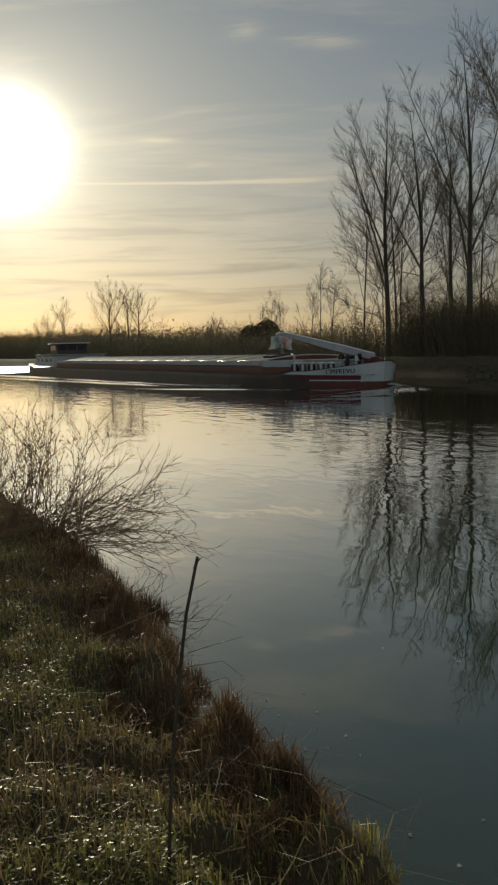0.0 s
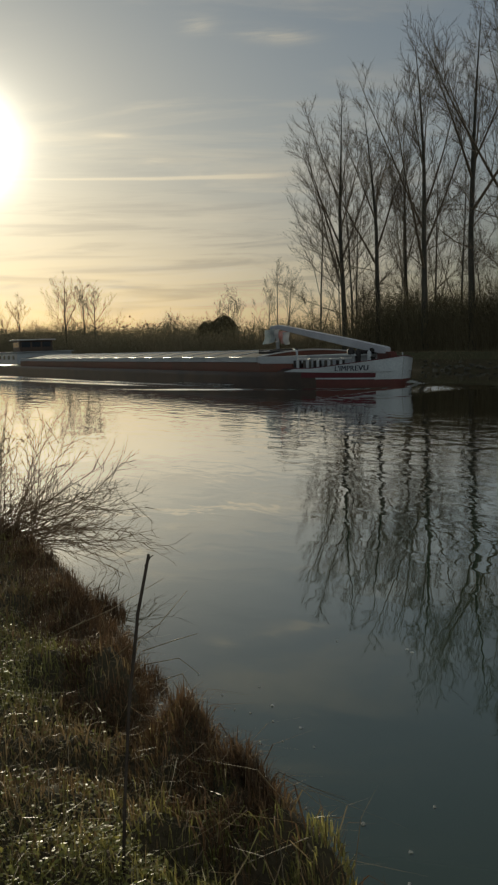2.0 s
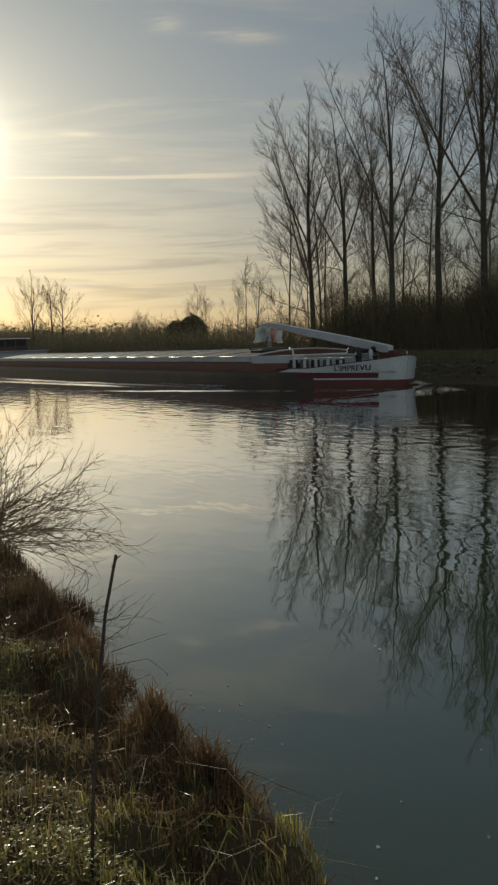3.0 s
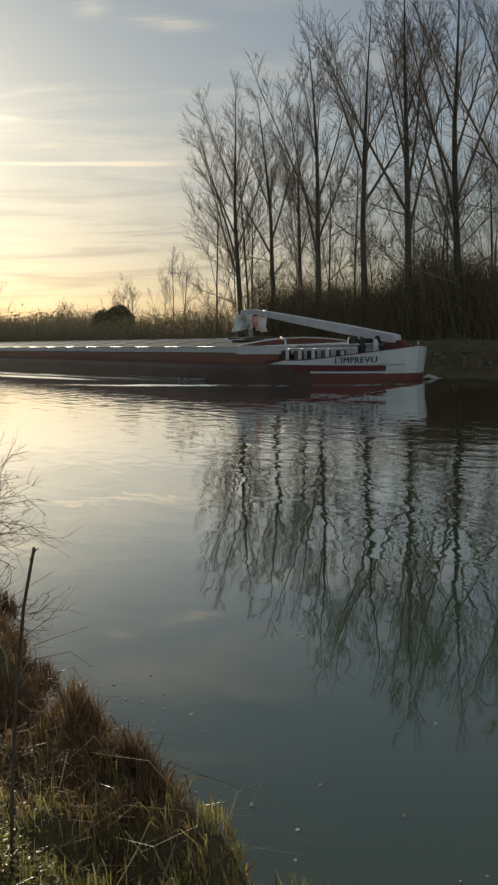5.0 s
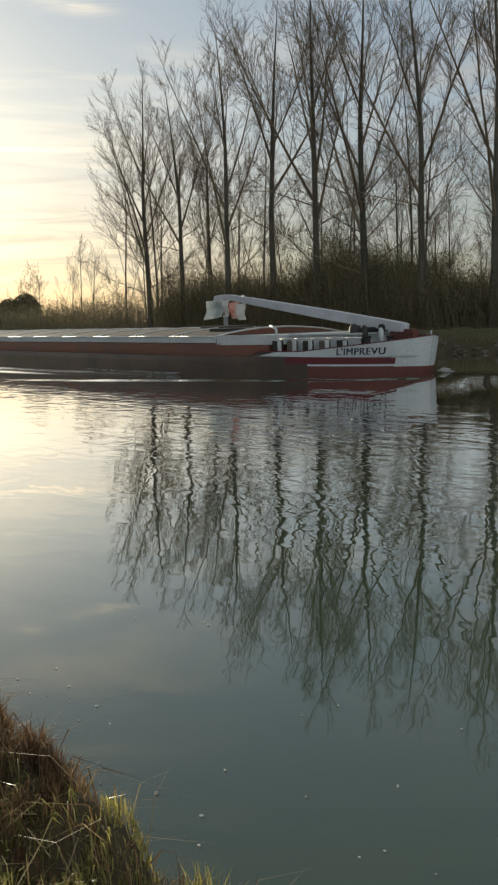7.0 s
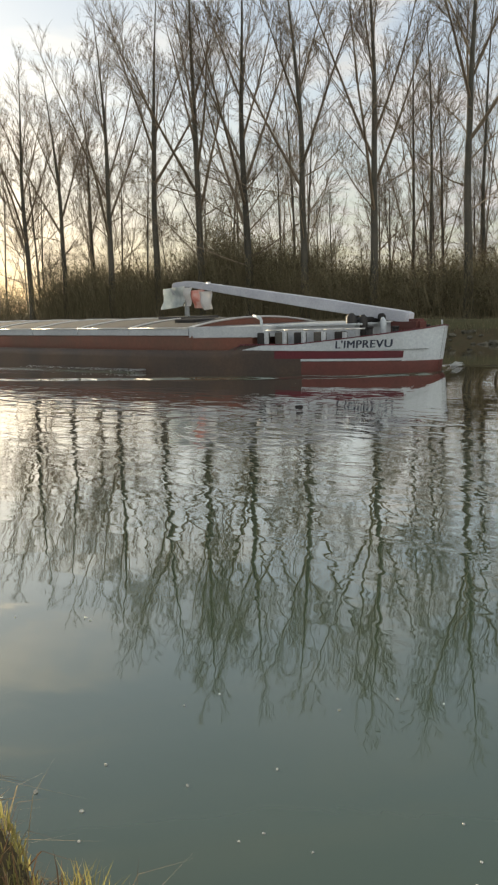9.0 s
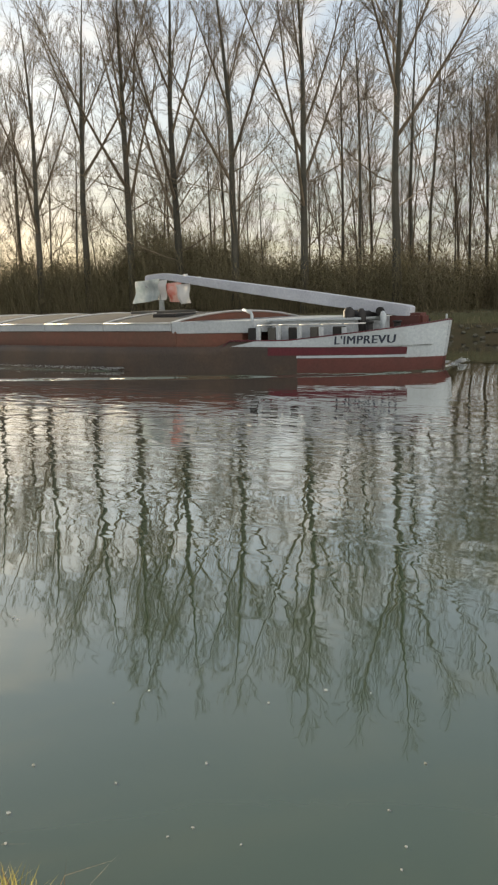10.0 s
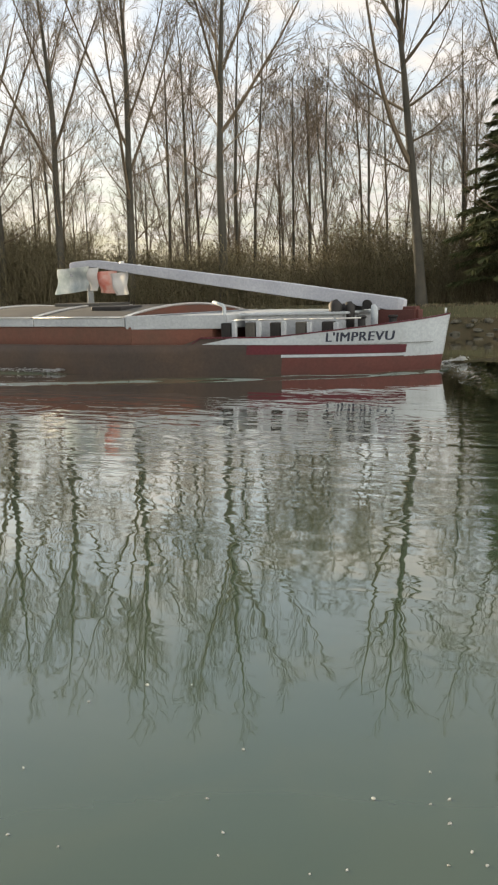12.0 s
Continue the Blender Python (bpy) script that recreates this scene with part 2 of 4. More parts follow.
STRAW = material("straw", (0.46, 0.36, 0.2), 0.4, second=(0.27, 0.19, 0.09), scale=5, fine=60, per="island", translucent=0.3, spec=0.5)
WEEDS = material("low_leafy_weeds", (0.26, 0.29, 0.07), 0.42, second=(0.32, 0.28, 0.09), scale=3, fine=40, per="island", translucent=0.45, spec=0.3)
PATH_GRASS = material("towpath_turf", (0.1, 0.095, 0.048), 0.95, second=(0.07, 0.068, 0.034), scale=0.6, fine=20, bump=0.03, bump_size=8)
STONE = material("pitching_stone", (0.14, 0.13, 0.1), 0.9, second=(0.085, 0.08, 0.06), scale=2, fine=25, bump=0.01, per="object")
STICK = material("dark_wet_stick", (0.045, 0.034, 0.026), 0.7, second=(0.075, 0.06, 0.045), scale=8, fine=90, bump=0.002)
BUSHWOOD = material("bush_twigs", (0.29, 0.19, 0.11), 0.7, second=(0.2, 0.14, 0.085), scale=3, fine=50, per="island")
HULL_DARK = material("tarred_hull_paint", (0.052, 0.042, 0.036), 0.45, second=(0.085, 0.058, 0.042), scale=0.7, fine=14)
HULL_RED = material("red_oxide_paint", (0.115, 0.042, 0.035), 0.5, second=(0.09, 0.040, 0.034), scale=0.9, fine=16)
COAMING_RED = material("faded_red_coaming_paint", (0.15, 0.06, 0.042), 0.5, second=(0.105, 0.058, 0.042), scale=0.6, fine=12)
MAROON = material("maroon_paint", (0.100, 0.022, 0.028), 0.4, second=(0.075, 0.022, 0.026), scale=1.5, fine=20)
WHITE = material("white_hull_paint", (0.39, 0.425, 0.445), 0.4, second=(0.32, 0.345, 0.35), scale=0.8, fine=14)
SILVER = material("silver_grey_paint", (0.38, 0.4, 0.41), 0.6, 0.0, second=(0.3, 0.32, 0.33), scale=0.9, fine=15, spec=0.2)
BOOM = material("pale_grey_boom_paint", (0.41, 0.42, 0.45), 0.45, second=(0.34, 0.35, 0.38), scale=1.2, fine=20)
HATCH = material("weathered_hatch_board", (0.10, 0.095, 0.083), 0.75, 0.0, second=(0.07, 0.066, 0.06), scale=0.8, fine=14, spec=0.08)
ALUMINIUM = material("bare_aluminium", (0.62, 0.60, 0.56), 0.5, 0.8, second=(0.5, 0.49, 0.46), scale=2, fine=30)
DARK = material("black_rubber_and_shade", (0.022, 0.021, 0.02), 0.6, second=(0.035, 0.032, 0.03), scale=3, fine=30)
INK = material("blue_black_lettering", (0.022, 0.028, 0.045), 0.5, second=(0.03, 0.034, 0.05), scale=5, fine=40)
FLAG_WHITE = material("white_bunting", (0.84, 0.82, 0.78), 0.8, second=(0.76, 0.75, 0.73), scale=3, fine=60, translucent=0.6)
FLAG_RED = material("red_bunting", (0.74, 0.18, 0.12), 0.8, second=(0.84, 0.66, 0.58), scale=3, fine=60, translucent=0.5)
FLAG_GREY = material("grey_blue_bunting", (0.46, 0.52, 0.53), 0.8, second=(0.72, 0.75, 0.74), scale=4, fine=60, translucent=0.6)
FOAM = material("white_foam", (0.8, 0.8, 0.77), 0.22, second=(0.62, 0.63, 0.60), scale=20, fine=150, per="object", translucent=0.6, spec=0.9)
GLASS = material("wheelhouse_glass", (0.03, 0.035, 0.04), 0.06, second=(0.04, 0.045, 0.05), scale=1, fine=5, spec=0.8)


# ---- mesh helpers ----
def mesh_of(name, verts, faces, mat, smooth=False):
    me = bpy.data.meshes.new(name)
    me.from_pydata([tuple(v) for v in verts], [], [tuple(f) for f in faces])
    me.materials.append(mat)
    if smooth:
        me.polygons.foreach_set("use_smooth", [True] * len(me.polygons))
    me.update()
    return me


def part(name, bm, mat, parent=None, label=""):
    """One mesh object, under its thing if one is given."""
    if isinstance(bm, bmesh.types.BMesh):
        me = bpy.data.meshes.new(name)
        bm.to_mesh(me)
        bm.free()
        me.materials.append(mat)
    else:
        me = bm
    ob = new(name, me)
    if parent:
        ob.parent = parent
    return tagged(ob, label)


def box(x0, x1, y0, y1, z0, z1, bevel=0.02, seg=2):
    bm = bmesh.new()
    bmesh.ops.create_cube(bm, size=1)
    for v in bm.verts:
        v.co = Vector(((x0 + x1) / 2 + v.co.x * (x1 - x0), (y0 + y1) / 2 + v.co.y * (y1 - y0), (z0 + z1) / 2 + v.co.z * (z1 - z0)))
    if bevel:
        bmesh.ops.bevel(bm, geom=bm.edges[:], offset=bevel, segments=seg, affect="EDGES", profile=0.5)
    return bm


def prism(x0, w0, x1, w1, z0, z1, bevel=0.015):
    """A block that tapers from the half-width w0 at x0 to w1 at x1."""
    bm = box(x0, x1, -1, 1, z0, z1, 0)
    for v in bm.verts:
        k = (v.co.x - x0) / (x1 - x0)
        v.co.y *= w0 + (w1 - w0) * k
    bmesh.ops.bevel(bm, geom=bm.edges[:], offset=bevel, segments=2, affect="EDGES")
    return bm


def tube(points, radii, sides=8, cap=True):
    verts, faces = [], []
    add_tube(verts, faces, points, radii, sides)
    bm = bmesh.new()
    vs = [bm.verts.new(v) for v in verts]
    for f in faces:
        bm.faces.new([vs[i] for i in f])
    if cap:
        bm.faces.new(vs[:sides][::-1])
        bm.faces.new(vs[-sides:])
    for f in bm.faces:
        f.smooth = len(f.verts) == 4
    return bm


def add_tube(verts, faces, points, radii, sides=3):
    start = len(verts)
    pts = [Vector(p) for p in points]
    for i, p in enumerate(pts):
        d = (pts[min(i + 1, len(pts) - 1)] - pts[max(i - 1, 0)])
        if d.length < 1e-9:
            d = Vector((0, 0, 1))
        d.normalize()
        a = d.cross(Vector((0.31, 0.87, 0.11)))
        a.normalize()
        b = d.cross(a)
        for k in range(sides):
            w = math.tau * k / sides
            verts.append(p + (a * math.cos(w) + b * math.sin(w)) * radii[i])
    for i in range(len(pts) - 1):
        for k in range(sides):
            o, q = start + i * sides, (k + 1) % sides
            faces.append((o + k, o + q, o + sides + q, o + sides + k))


# ---- the river: q metres across it from the eye, v metres up along it ----
HEAD = radians(65.25)
ACROSS = Vector((math.cos(radians(90) - HEAD), math.sin(radians(90) - HEAD), 0))
ALONG = Vector((-ACROSS.y, ACROSS.x, 0))
FAR_Q = 33.0


def place(q, v, z=0.0):
    return ACROSS * q + ALONG * v + Vector((0, 0, z))


def at_bearing(degrees, q, z=0.0):
    """The place on the line q across the river, at that bearing from the eye."""
    a = radians(degrees)
    d = Vector((math.sin(a), math.cos(a), 0))
    k = q / d.dot(ACROSS)
    return d * k + Vector((0.34 * math.sin(max(0.0, a - 0.14)), 0, z))


def near_edge(v):
    """Where the near bank breaks off to the water."""
    marks = ((-50, 1.2), (0.0, 1.34), (1.6, 1.42), (1.9, 1.37), (2.3, 1.37), (2.9, 1.43), (3.3, 1.41), (3.6, 1.36), (4.2, 1.50), (4.8, 1.54), (5.4, 1.64), (6.0, 1.75), (6.7, 1.80), (7.6, 1.78), (11.5, 1.85), (30, 2.2), (2000, 2.2))
    for (v0, q0), (v1, q1) in zip(marks, marks[1:]):
        if v <= v1:
            break
    k = (v - v0) / (v1 - v0)
    return q0 + (q1 - q0) * min(max(k, 0), 1) + 0.03 * math.sin(v * 6.1)


# ridges and hollows of the trodden bank edge: from, to, height, breadth
RIDGES = [((0.00, 2.98), (0.29, 2.43), 0.17, 0.12), ((-0.20, 2.80), (0.17, 2.56), 0.09, 0.08), ((-0.16, 3.42), (-0.06, 3.26), 0.17, 0.12), ((-0.42, 4.18), (-0.30, 4.00), 0.17, 0.14),
          ((-0.12, 2.56), (0.12, 2.40), -0.12, 0.10), ((-0.10, 2.92), (0.12, 2.66), -0.12, 0.09), ((-0.62, 4.05), (-0.20, 3.45), -0.14, 0.14), ((-0.75, 4.9), (-0.55, 4.4), -0.10, 0.15),
          ((-0.62, 5.3), (-0.50, 4.8), 0.14, 0.14), ((0.36, 2.28), (0.50, 2.14), 0.03, 0.10), ((-0.5, 3.2), (-0.25, 2.95), -0.08, 0.12)]


def relief(x, y):
    total = 0.0
    for (x0, y0), (x1, y1), h, w in RIDGES:
        dx, dy = x1 - x0, y1 - y0
        t = min(max(((x - x0) * dx + (y - y0) * dy) / (dx * dx + dy * dy), 0), 1)
        total += h * math.exp(-((x - x0 - t * dx) ** 2 + (y - y0 - t * dy) ** 2) / (w * w))
    return total


def ground_height(q, v):
    e = near_edge(v)
    if q < e + 0.35:
        t = min(max((q - e + 0.12) / 0.42, 0), 1)
        top = 0.39 + 0.07 * noise.noise(Vector((q * 1.3, v * 1.3, 0))) + 0.09 * noise.noise(Vector((q * 3.6, v * 3.6, 3))) + 0.035 * noise.noise(Vector((q * 9, v * 9, 5)))
        top += 0.035 * max(0.0, min(e - q, 4.0))
        if 1.0 < v < 7.0 and q > 0:
            p = place(q, v)
            top += relief(p.x, p.y)
        return top * (1 - t * t * (3 - 2 * t)) - 0.9 * t * t
    if q < FAR_Q + 1.6:
        return -0.9 - 0.6 * min(1.0, (q - e) / 4)
    if q < FAR_Q + 4.2:
        t = (q - FAR_Q - 1.6) / 2.6
        return -0.75 + 1.8 * t + 0.05 * noise.noise(Vector((q * 0.9, v * 0.9, 7)))
    return 1.05 + 0.10 * noise.noise(Vector((q * 0.3, v * 0.3, 9))) + 0.012 * min(q - FAR_Q - 4.2, 60)


def build_ground():
    qs = [-900, -300, -80, -30, -12, -6, -4] + [-3 + 0.15 * i for i in range(20)] + [0.045 * i for i in range(56)] + [2.8, 3.4, 5, 12, 25, 31]
    qs += [31.5 + 0.3 * i for i in range(22)] + [39, 41, 44, 48, 55, 70, 100, 180, 400, 1500]
    vs = [-900, -300, -100, -40, -15, -6, -3] + [-2 + 0.15 * i for i in range(20)] + [1 + 0.055 * i for i in range(109)] + [7 + 0.1 * i for i in range(41)] + [11.5, 12.5, 14, 17, 20]
    vs += [22 + 3 * i for i in range(30)] + [120, 140, 170, 210, 270, 350, 500, 900, 1600]
    verts = [place(q, v, ground_height(q, v)) for v in vs for q in qs]
    k = len(qs)
    faces = [(j * k + i, j * k + i + 1, (j + 1) * k + i + 1, (j + 1) * k + i) for j in range(len(vs) - 1) for i in range(k - 1)]
    me = mesh_of("ground", verts, faces, SOIL, True)
    me.materials.append(PATH_GRASS)
    mids = [(qs[i] + qs[i + 1]) / 2 for i in range(k - 1)]
    me.polygons.foreach_set("material_index", [1 if mids[f % (k - 1)] > FAR_Q + 3.6 or mids[f % (k - 1)] < -2.0 else 0 for f in range(len(faces))])
    tagged(new("ground", me), "muddy grassed river banks and flat meadow beyond", "ground", kind="structure")


def build_water():
    verts = [place(-60, -400), place(FAR_Q + 4, -400), place(FAR_Q + 4, 1500), place(-60, 1500)]
    tagged(new("water", mesh_of("water", verts, [(0, 1, 2, 3)], WATER)), "calm green river water mirroring trees and sky", "water", kind="structure")


build_ground()
build_water()


# ---- trees ----
def turn_about(d, angle, spin):
    """d tipped by angle, towards the bearing spin round it."""
    a = d.cross(Vector((0.2, 0.1, 0.97)) if abs(d.z) < 0.9 else Vector((1, 0, 0)))
    a.normalize()
    b = d.cross(a)
    return (d * math.cos(angle) + (a * math.cos(spin) + b * math.sin(spin)) * math.sin(angle)).normalized()


def grow(rng, start, d, length, r, up, wander, steps):
    pts, rad = [start.copy()], [r]
    p = start.copy()
    for i in range(steps):
        d = (d + Vector((rng.gauss(0, wander), rng.gauss(0, wander), up + rng.gauss(0, wander)))).normalized()
        p = p + d * (length / steps)
        pts.append(p.copy())
        rad.append(r * (1 - 0.88 * (i + 1) / steps))
    return pts, rad


def along(pts, t):
    f = t * (len(pts) - 1)
    i = min(int(f), len(pts) - 2)
    return pts[i].lerp(pts[i + 1], f - i), (pts[i + 1] - pts[i]).normalized()


def tree_meshes(seed, height, r0, leaders=6, first=0.28, spread=27, low=7, branches=12, subs=7, twigs=5, lean=(0, 0), twig_r=0.0086, own=()):
    """Trunk and crown of a bare poplar: the stem breaks up into rising leaders, thin low limbs sweep out.
    own: strong limbs of this one tree, as height share, tilt, bearing and length."""
    rng = random.Random(seed)
    tv, tf, cv, cf = [], [], [], []
    steps = 14
    pts, rad = [], []
    p, d = Vector((0, 0, -0.3)), Vector((lean[0], lean[1], 1)).normalized()
    for i in range(steps + 1):
        k = i / steps
        pts.append(p.copy())
        rad.append(r0 * (1.25 if i == 0 else 1 - 0.45 * k / 0.5) if k < 0.5 else r0 * 0.55 * ((1 - k) / 0.5) ** 1.1 + 0.012)
        d = (d + Vector((rng.gauss(0, 0.022), rng.gauss(0, 0.022), 0.03))).normalized()
        p = p + d * ((height + 0.3) / steps)
    add_tube(tv, tf, pts, rad, 9)

    def twiggy(path, length, r, count, n_sub, n_twig, share):
        """Branches, side shoots and twigs along one limb."""
        for j in range(count):
            t = 0.24 + 0.74 * (j + rng.random() * 0.6) / count
            bp, bd = along(path, min(t, 0.99))
            bl = length * share * (1 - 0.62 * t) * rng.uniform(0.65, 1.3) + 0.5
            br = max(r * (1 - 0.85 * t) * 0.42, twig_r * 1.4)
            q, qr = grow(rng, bp, turn_about(bd, radians(rng.uniform(24, 46)), rng.uniform(0, 6.28)), bl, br, 0.06, 0.035, 5)
            add_tube(cv, cf, q, qr, 4)
            for m in range(n_sub):
                u = 0.15 + 0.83 * m / n_sub
                sp, sd = along(q, u)
                sl = bl * 0.36 * (1 - 0.5 * u) * rng.uniform(0.6, 1.3) + 0.28
                g, gr = grow(rng, sp, turn_about(sd, radians(rng.uniform(20, 44)), rng.uniform(0, 6.28)), sl, twig_r * 1.15, 0.06, 0.04, 3)
                add_tube(cv, cf, g, gr, 3)
                for w in range(n_twig):
                    wp, wd = along(g, 0.1 + 0.88 * w / n_twig)
                    x, xr = grow(rng, wp, turn_about(wd, radians(rng.uniform(16, 42)), rng.uniform(0, 6.28)), rng.uniform(0.35, 0.95) * (0.55 + 0.3 * sl), twig_r, 0.06, 0.05, 2)
                    add_tube(cv, cf, x, xr, 3)

    plan = []
    for i in range(leaders):
        rel = i / max(1, leaders - 1)
        k = first + (0.60 - first) * rel
        tip = radians(spread) * (1.2 - 0.45 * rel) * rng.uniform(0.85, 1.15)
        reach = (0.86 + 0.12 * rng.random() - 0.10 * (1 - rel) - k) * height / math.cos(tip * 0.75)
        plan.append((k, tip, i * 2.4 + rng.uniform(-0.4, 0.4), reach, r0 * (0.43 - 0.16 * rel)))
    for k, tip, spin, reach, r in plan:
        base, td = along(pts, k)
        lp, lr = grow(rng, base, turn_about(td, tip, spin), reach, r, 0.02, 0.026, 9)
        add_tube(cv, cf, lp, lr, 6)
        twiggy(lp, reach, r, branches, subs, twigs, 0.38)
    for k, tip, bearing, reach in own:
        base, td = along(pts, k)
        out = Vector((math.sin(radians(bearing)), math.cos(radians(bearing)), 0))
        lp, lr = grow(rng, base, (out * math.sin(radians(tip)) + Vector((0, 0, math.cos(radians(tip))))).normalized(), reach, r0 * (0.16 + 0.035 * reach), 0.03, 0.05, 9)
        add_tube(cv, cf, lp, lr, 6)
        twiggy(lp, reach, r0 * 0.35, branches // 2 + 2, subs, twigs, 0.3)
    top = pts[steps // 2 - 1:]
    twiggy(top, height * 0.55, r0 * 0.4, branches + 2, subs, twigs, 0.30)
    for i in range(low):
        base, td = along(pts, first * 0.62 + 0.22 * i / max(1, low))
        reach = height * rng.uniform(0.22, 0.36) * (1.15 if low > 8 else 1.0)
        lp, lr = grow(rng, base, turn_about(td, radians(rng.uniform(48, 76)), i * 2.4 + 1.2), reach, r0 * 0.17, 0.05, 0.07, 8)
        add_tube(cv, cf, lp, lr, 5)
        twiggy(lp, reach, r0 * 0.16, 8, 5, 4, 0.36)
    return mesh_of("trunk", tv, tf, BARK, True), mesh_of("crown", cv, cf, TWIG)


def put_tree(name, meshes, where, turn=0.0, size=1.0, label="", group="", category="tree"):
    ob = new(name)
    part("trunk", meshes[0], BARK, ob)
    part("crown", meshes[1], TWIG, ob)
    ob.matrix_basis = Matrix.Translation(where) @ pose(0, 0, 0, 0, 0, turn) @ Matrix.Scale(size, 4)
    return tagged(ob, label, category, group)


def build_poplars():
    kinds = [tree_meshes(11 + i, 20.5, 0.25, leaders=(7, 5, 6, 5, 6)[i], first=(0.26, 0.36, 0.28, 0.42, 0.30)[i], spread=26 + 3 * (i % 2), low=10 if i == 0 else 4) for i in range(5)]
    row = [(8.75, 0.91), (10.75, 0.84), (13.5, 0.96), (16.3, 1.0), (18.95, 1.03), (21.9, 1.0), (25.2, 0.96), (29.4, 0.95), (34.95, 0.95), (52.8, 0.82), (59, 1.0), (66, 1.0)]
    for i, (a, s) in enumerate(row):
        put_tree("poplar_tree", kinds[i % 5], at_bearing(a, FAR_Q + 6.0, 1.15), 70 * i + 15, s,
                 "tall bare winter poplar on the far bank", "poplars along the far bank")
    lone = tree_meshes(77, 19.5, 0.27, leaders=3, first=0.66, spread=26, low=3, branches=9, subs=5, twigs=4, lean=(-0.05, 0.05),
                       own=((0.34, 29, -42, 11.0), (0.47, 58, -45, 4.2), (0.48, 62, 140, 3.4), (0.58, 40, 150, 5.0), (0.40, 70, 130, 2.6), (0.33, 75, -60, 2.4)))
    put_tree("poplar_tree", lone, at_bearing(46.9, FAR_Q + 5.0, 1.1), 0, 0.88, "bare poplar with a leaning trunk and wide limbs", "poplars along the far bank")
    thin = [tree_meshes(40 + i, 11.0, 0.085, leaders=3 + i % 3, first=0.10 + 0.06 * (i % 3), spread=15 + 4 * (i % 2), low=2, branches=8, subs=5, twigs=4, twig_r=0.0078) for i in range(5)]
    rng = random.Random(5)
    for i in range(62):
        a = 6.5 + 55 * (i + rng.uniform(-1, 2)) / 62
        put_tree("young_tree", thin[i % 5], at_bearing(a, FAR_Q + rng.uniform(8.5, 22), 1.2), rng.uniform(0, 360), rng.uniform(0.55, 1.45),
                 "slender bare young tree in the riverside wood", "young trees behind the poplars")
    for a, q, size in ((31.7, 11, 1.35), (33.4, 13, 1.2), (39.2, 12, 1.1), (41.3, 11, 1.1)):
        put_tree("young_tree", thin[int(a * 10) % 5], at_bearing(a, FAR_Q + q, 1.2), a * 37, size, "slender bare young tree in the riverside wood", "young trees behind the poplars")
    return kinds, thin


POPLARS, THIN = build_poplars()


def brush(seed, length, depth, height, stems, leaves, leaf, mat_stem, mat_leaf, uneven=0.35):
    """A thicket along the bank: upright stems and many small leaves, as two meshes. x runs along it."""
    rng = random.Random(seed)
    v, f = [], []

    def top(x):
        return height * (1 - uneven * 0.5 + uneven * noise.noise(Vector((x * 0.22, seed, 0))) + 0.5 * uneven * noise.noise(Vector((x * 0.9, seed, 5))))

    for _ in range(stems):
        x, y = rng.uniform(0, length), rng.uniform(0, depth)
        h = top(x) * rng.uniform(0.5, 1.22)
        p, r = grow(rng, Vector((x, y, -0.2)), Vector((rng.gauss(0, 0.22), rng.gauss(0, 0.22), 1)).normalized(), h, 0.016, 0.06, 0.09, 4)
        add_tube(v, f, p, r, 3)
        for _ in range(4):
            sp, sd = along(p, rng.uniform(0.25, 0.95))
            gp, gr = grow(rng, sp, turn_about(sd, radians(rng.uniform(20, 50)), rng.uniform(0, 6.28)), h * rng.uniform(0.12, 0.3), 0.013, 0.08, 0.1, 2)
            add_tube(v, f, gp, gr, 3)
    r2 = np.random.RandomState(seed)
    x = r2.uniform(0, length, leaves)
    y = r2.uniform(0, depth, leaves)
    tops = np.array([top(a) for a in x])
    z = tops * (r2.uniform(0, 1, leaves) ** 0.85 * r2.uniform(0.8, 1.12, leaves))
    c = np.stack([x, y, z], 1)
    a = r2.normal(size=(leaves, 3))
    a /= np.linalg.norm(a, axis=1)[:, None]
    b = np.cross(a, r2.normal(size=(leaves, 3)))
    b /= np.linalg.norm(b, axis=1)[:, None]
    s = leaf * r2.uniform(0.5, 1.4, leaves)[:, None]
    lv = np.stack([c - a * s, c + b * s * 0.55, c + a * s, c - b * s * 0.55], 1).reshape(-1, 3)
    lf = np.arange(leaves * 4).reshape(-1, 4)
    return mesh_of("stems", v, f, mat_stem), mesh_of("leaves", lv.tolist(), lf.tolist(), mat_leaf)


def put_brush(name, meshes, a, b, label):
    ob = new(name)
    part("stems", meshes[0], None, ob)
    part("leaves", meshes[1], None, ob)
    d = (b - a).normalized()
    ob.matrix_basis = Matrix.Translation(a) @ pose(0, 0, 0, 0, 0, math.degrees(math.atan2(d.y, d.x)))
    return tagged(ob, label, "thicket", kind="stuff")


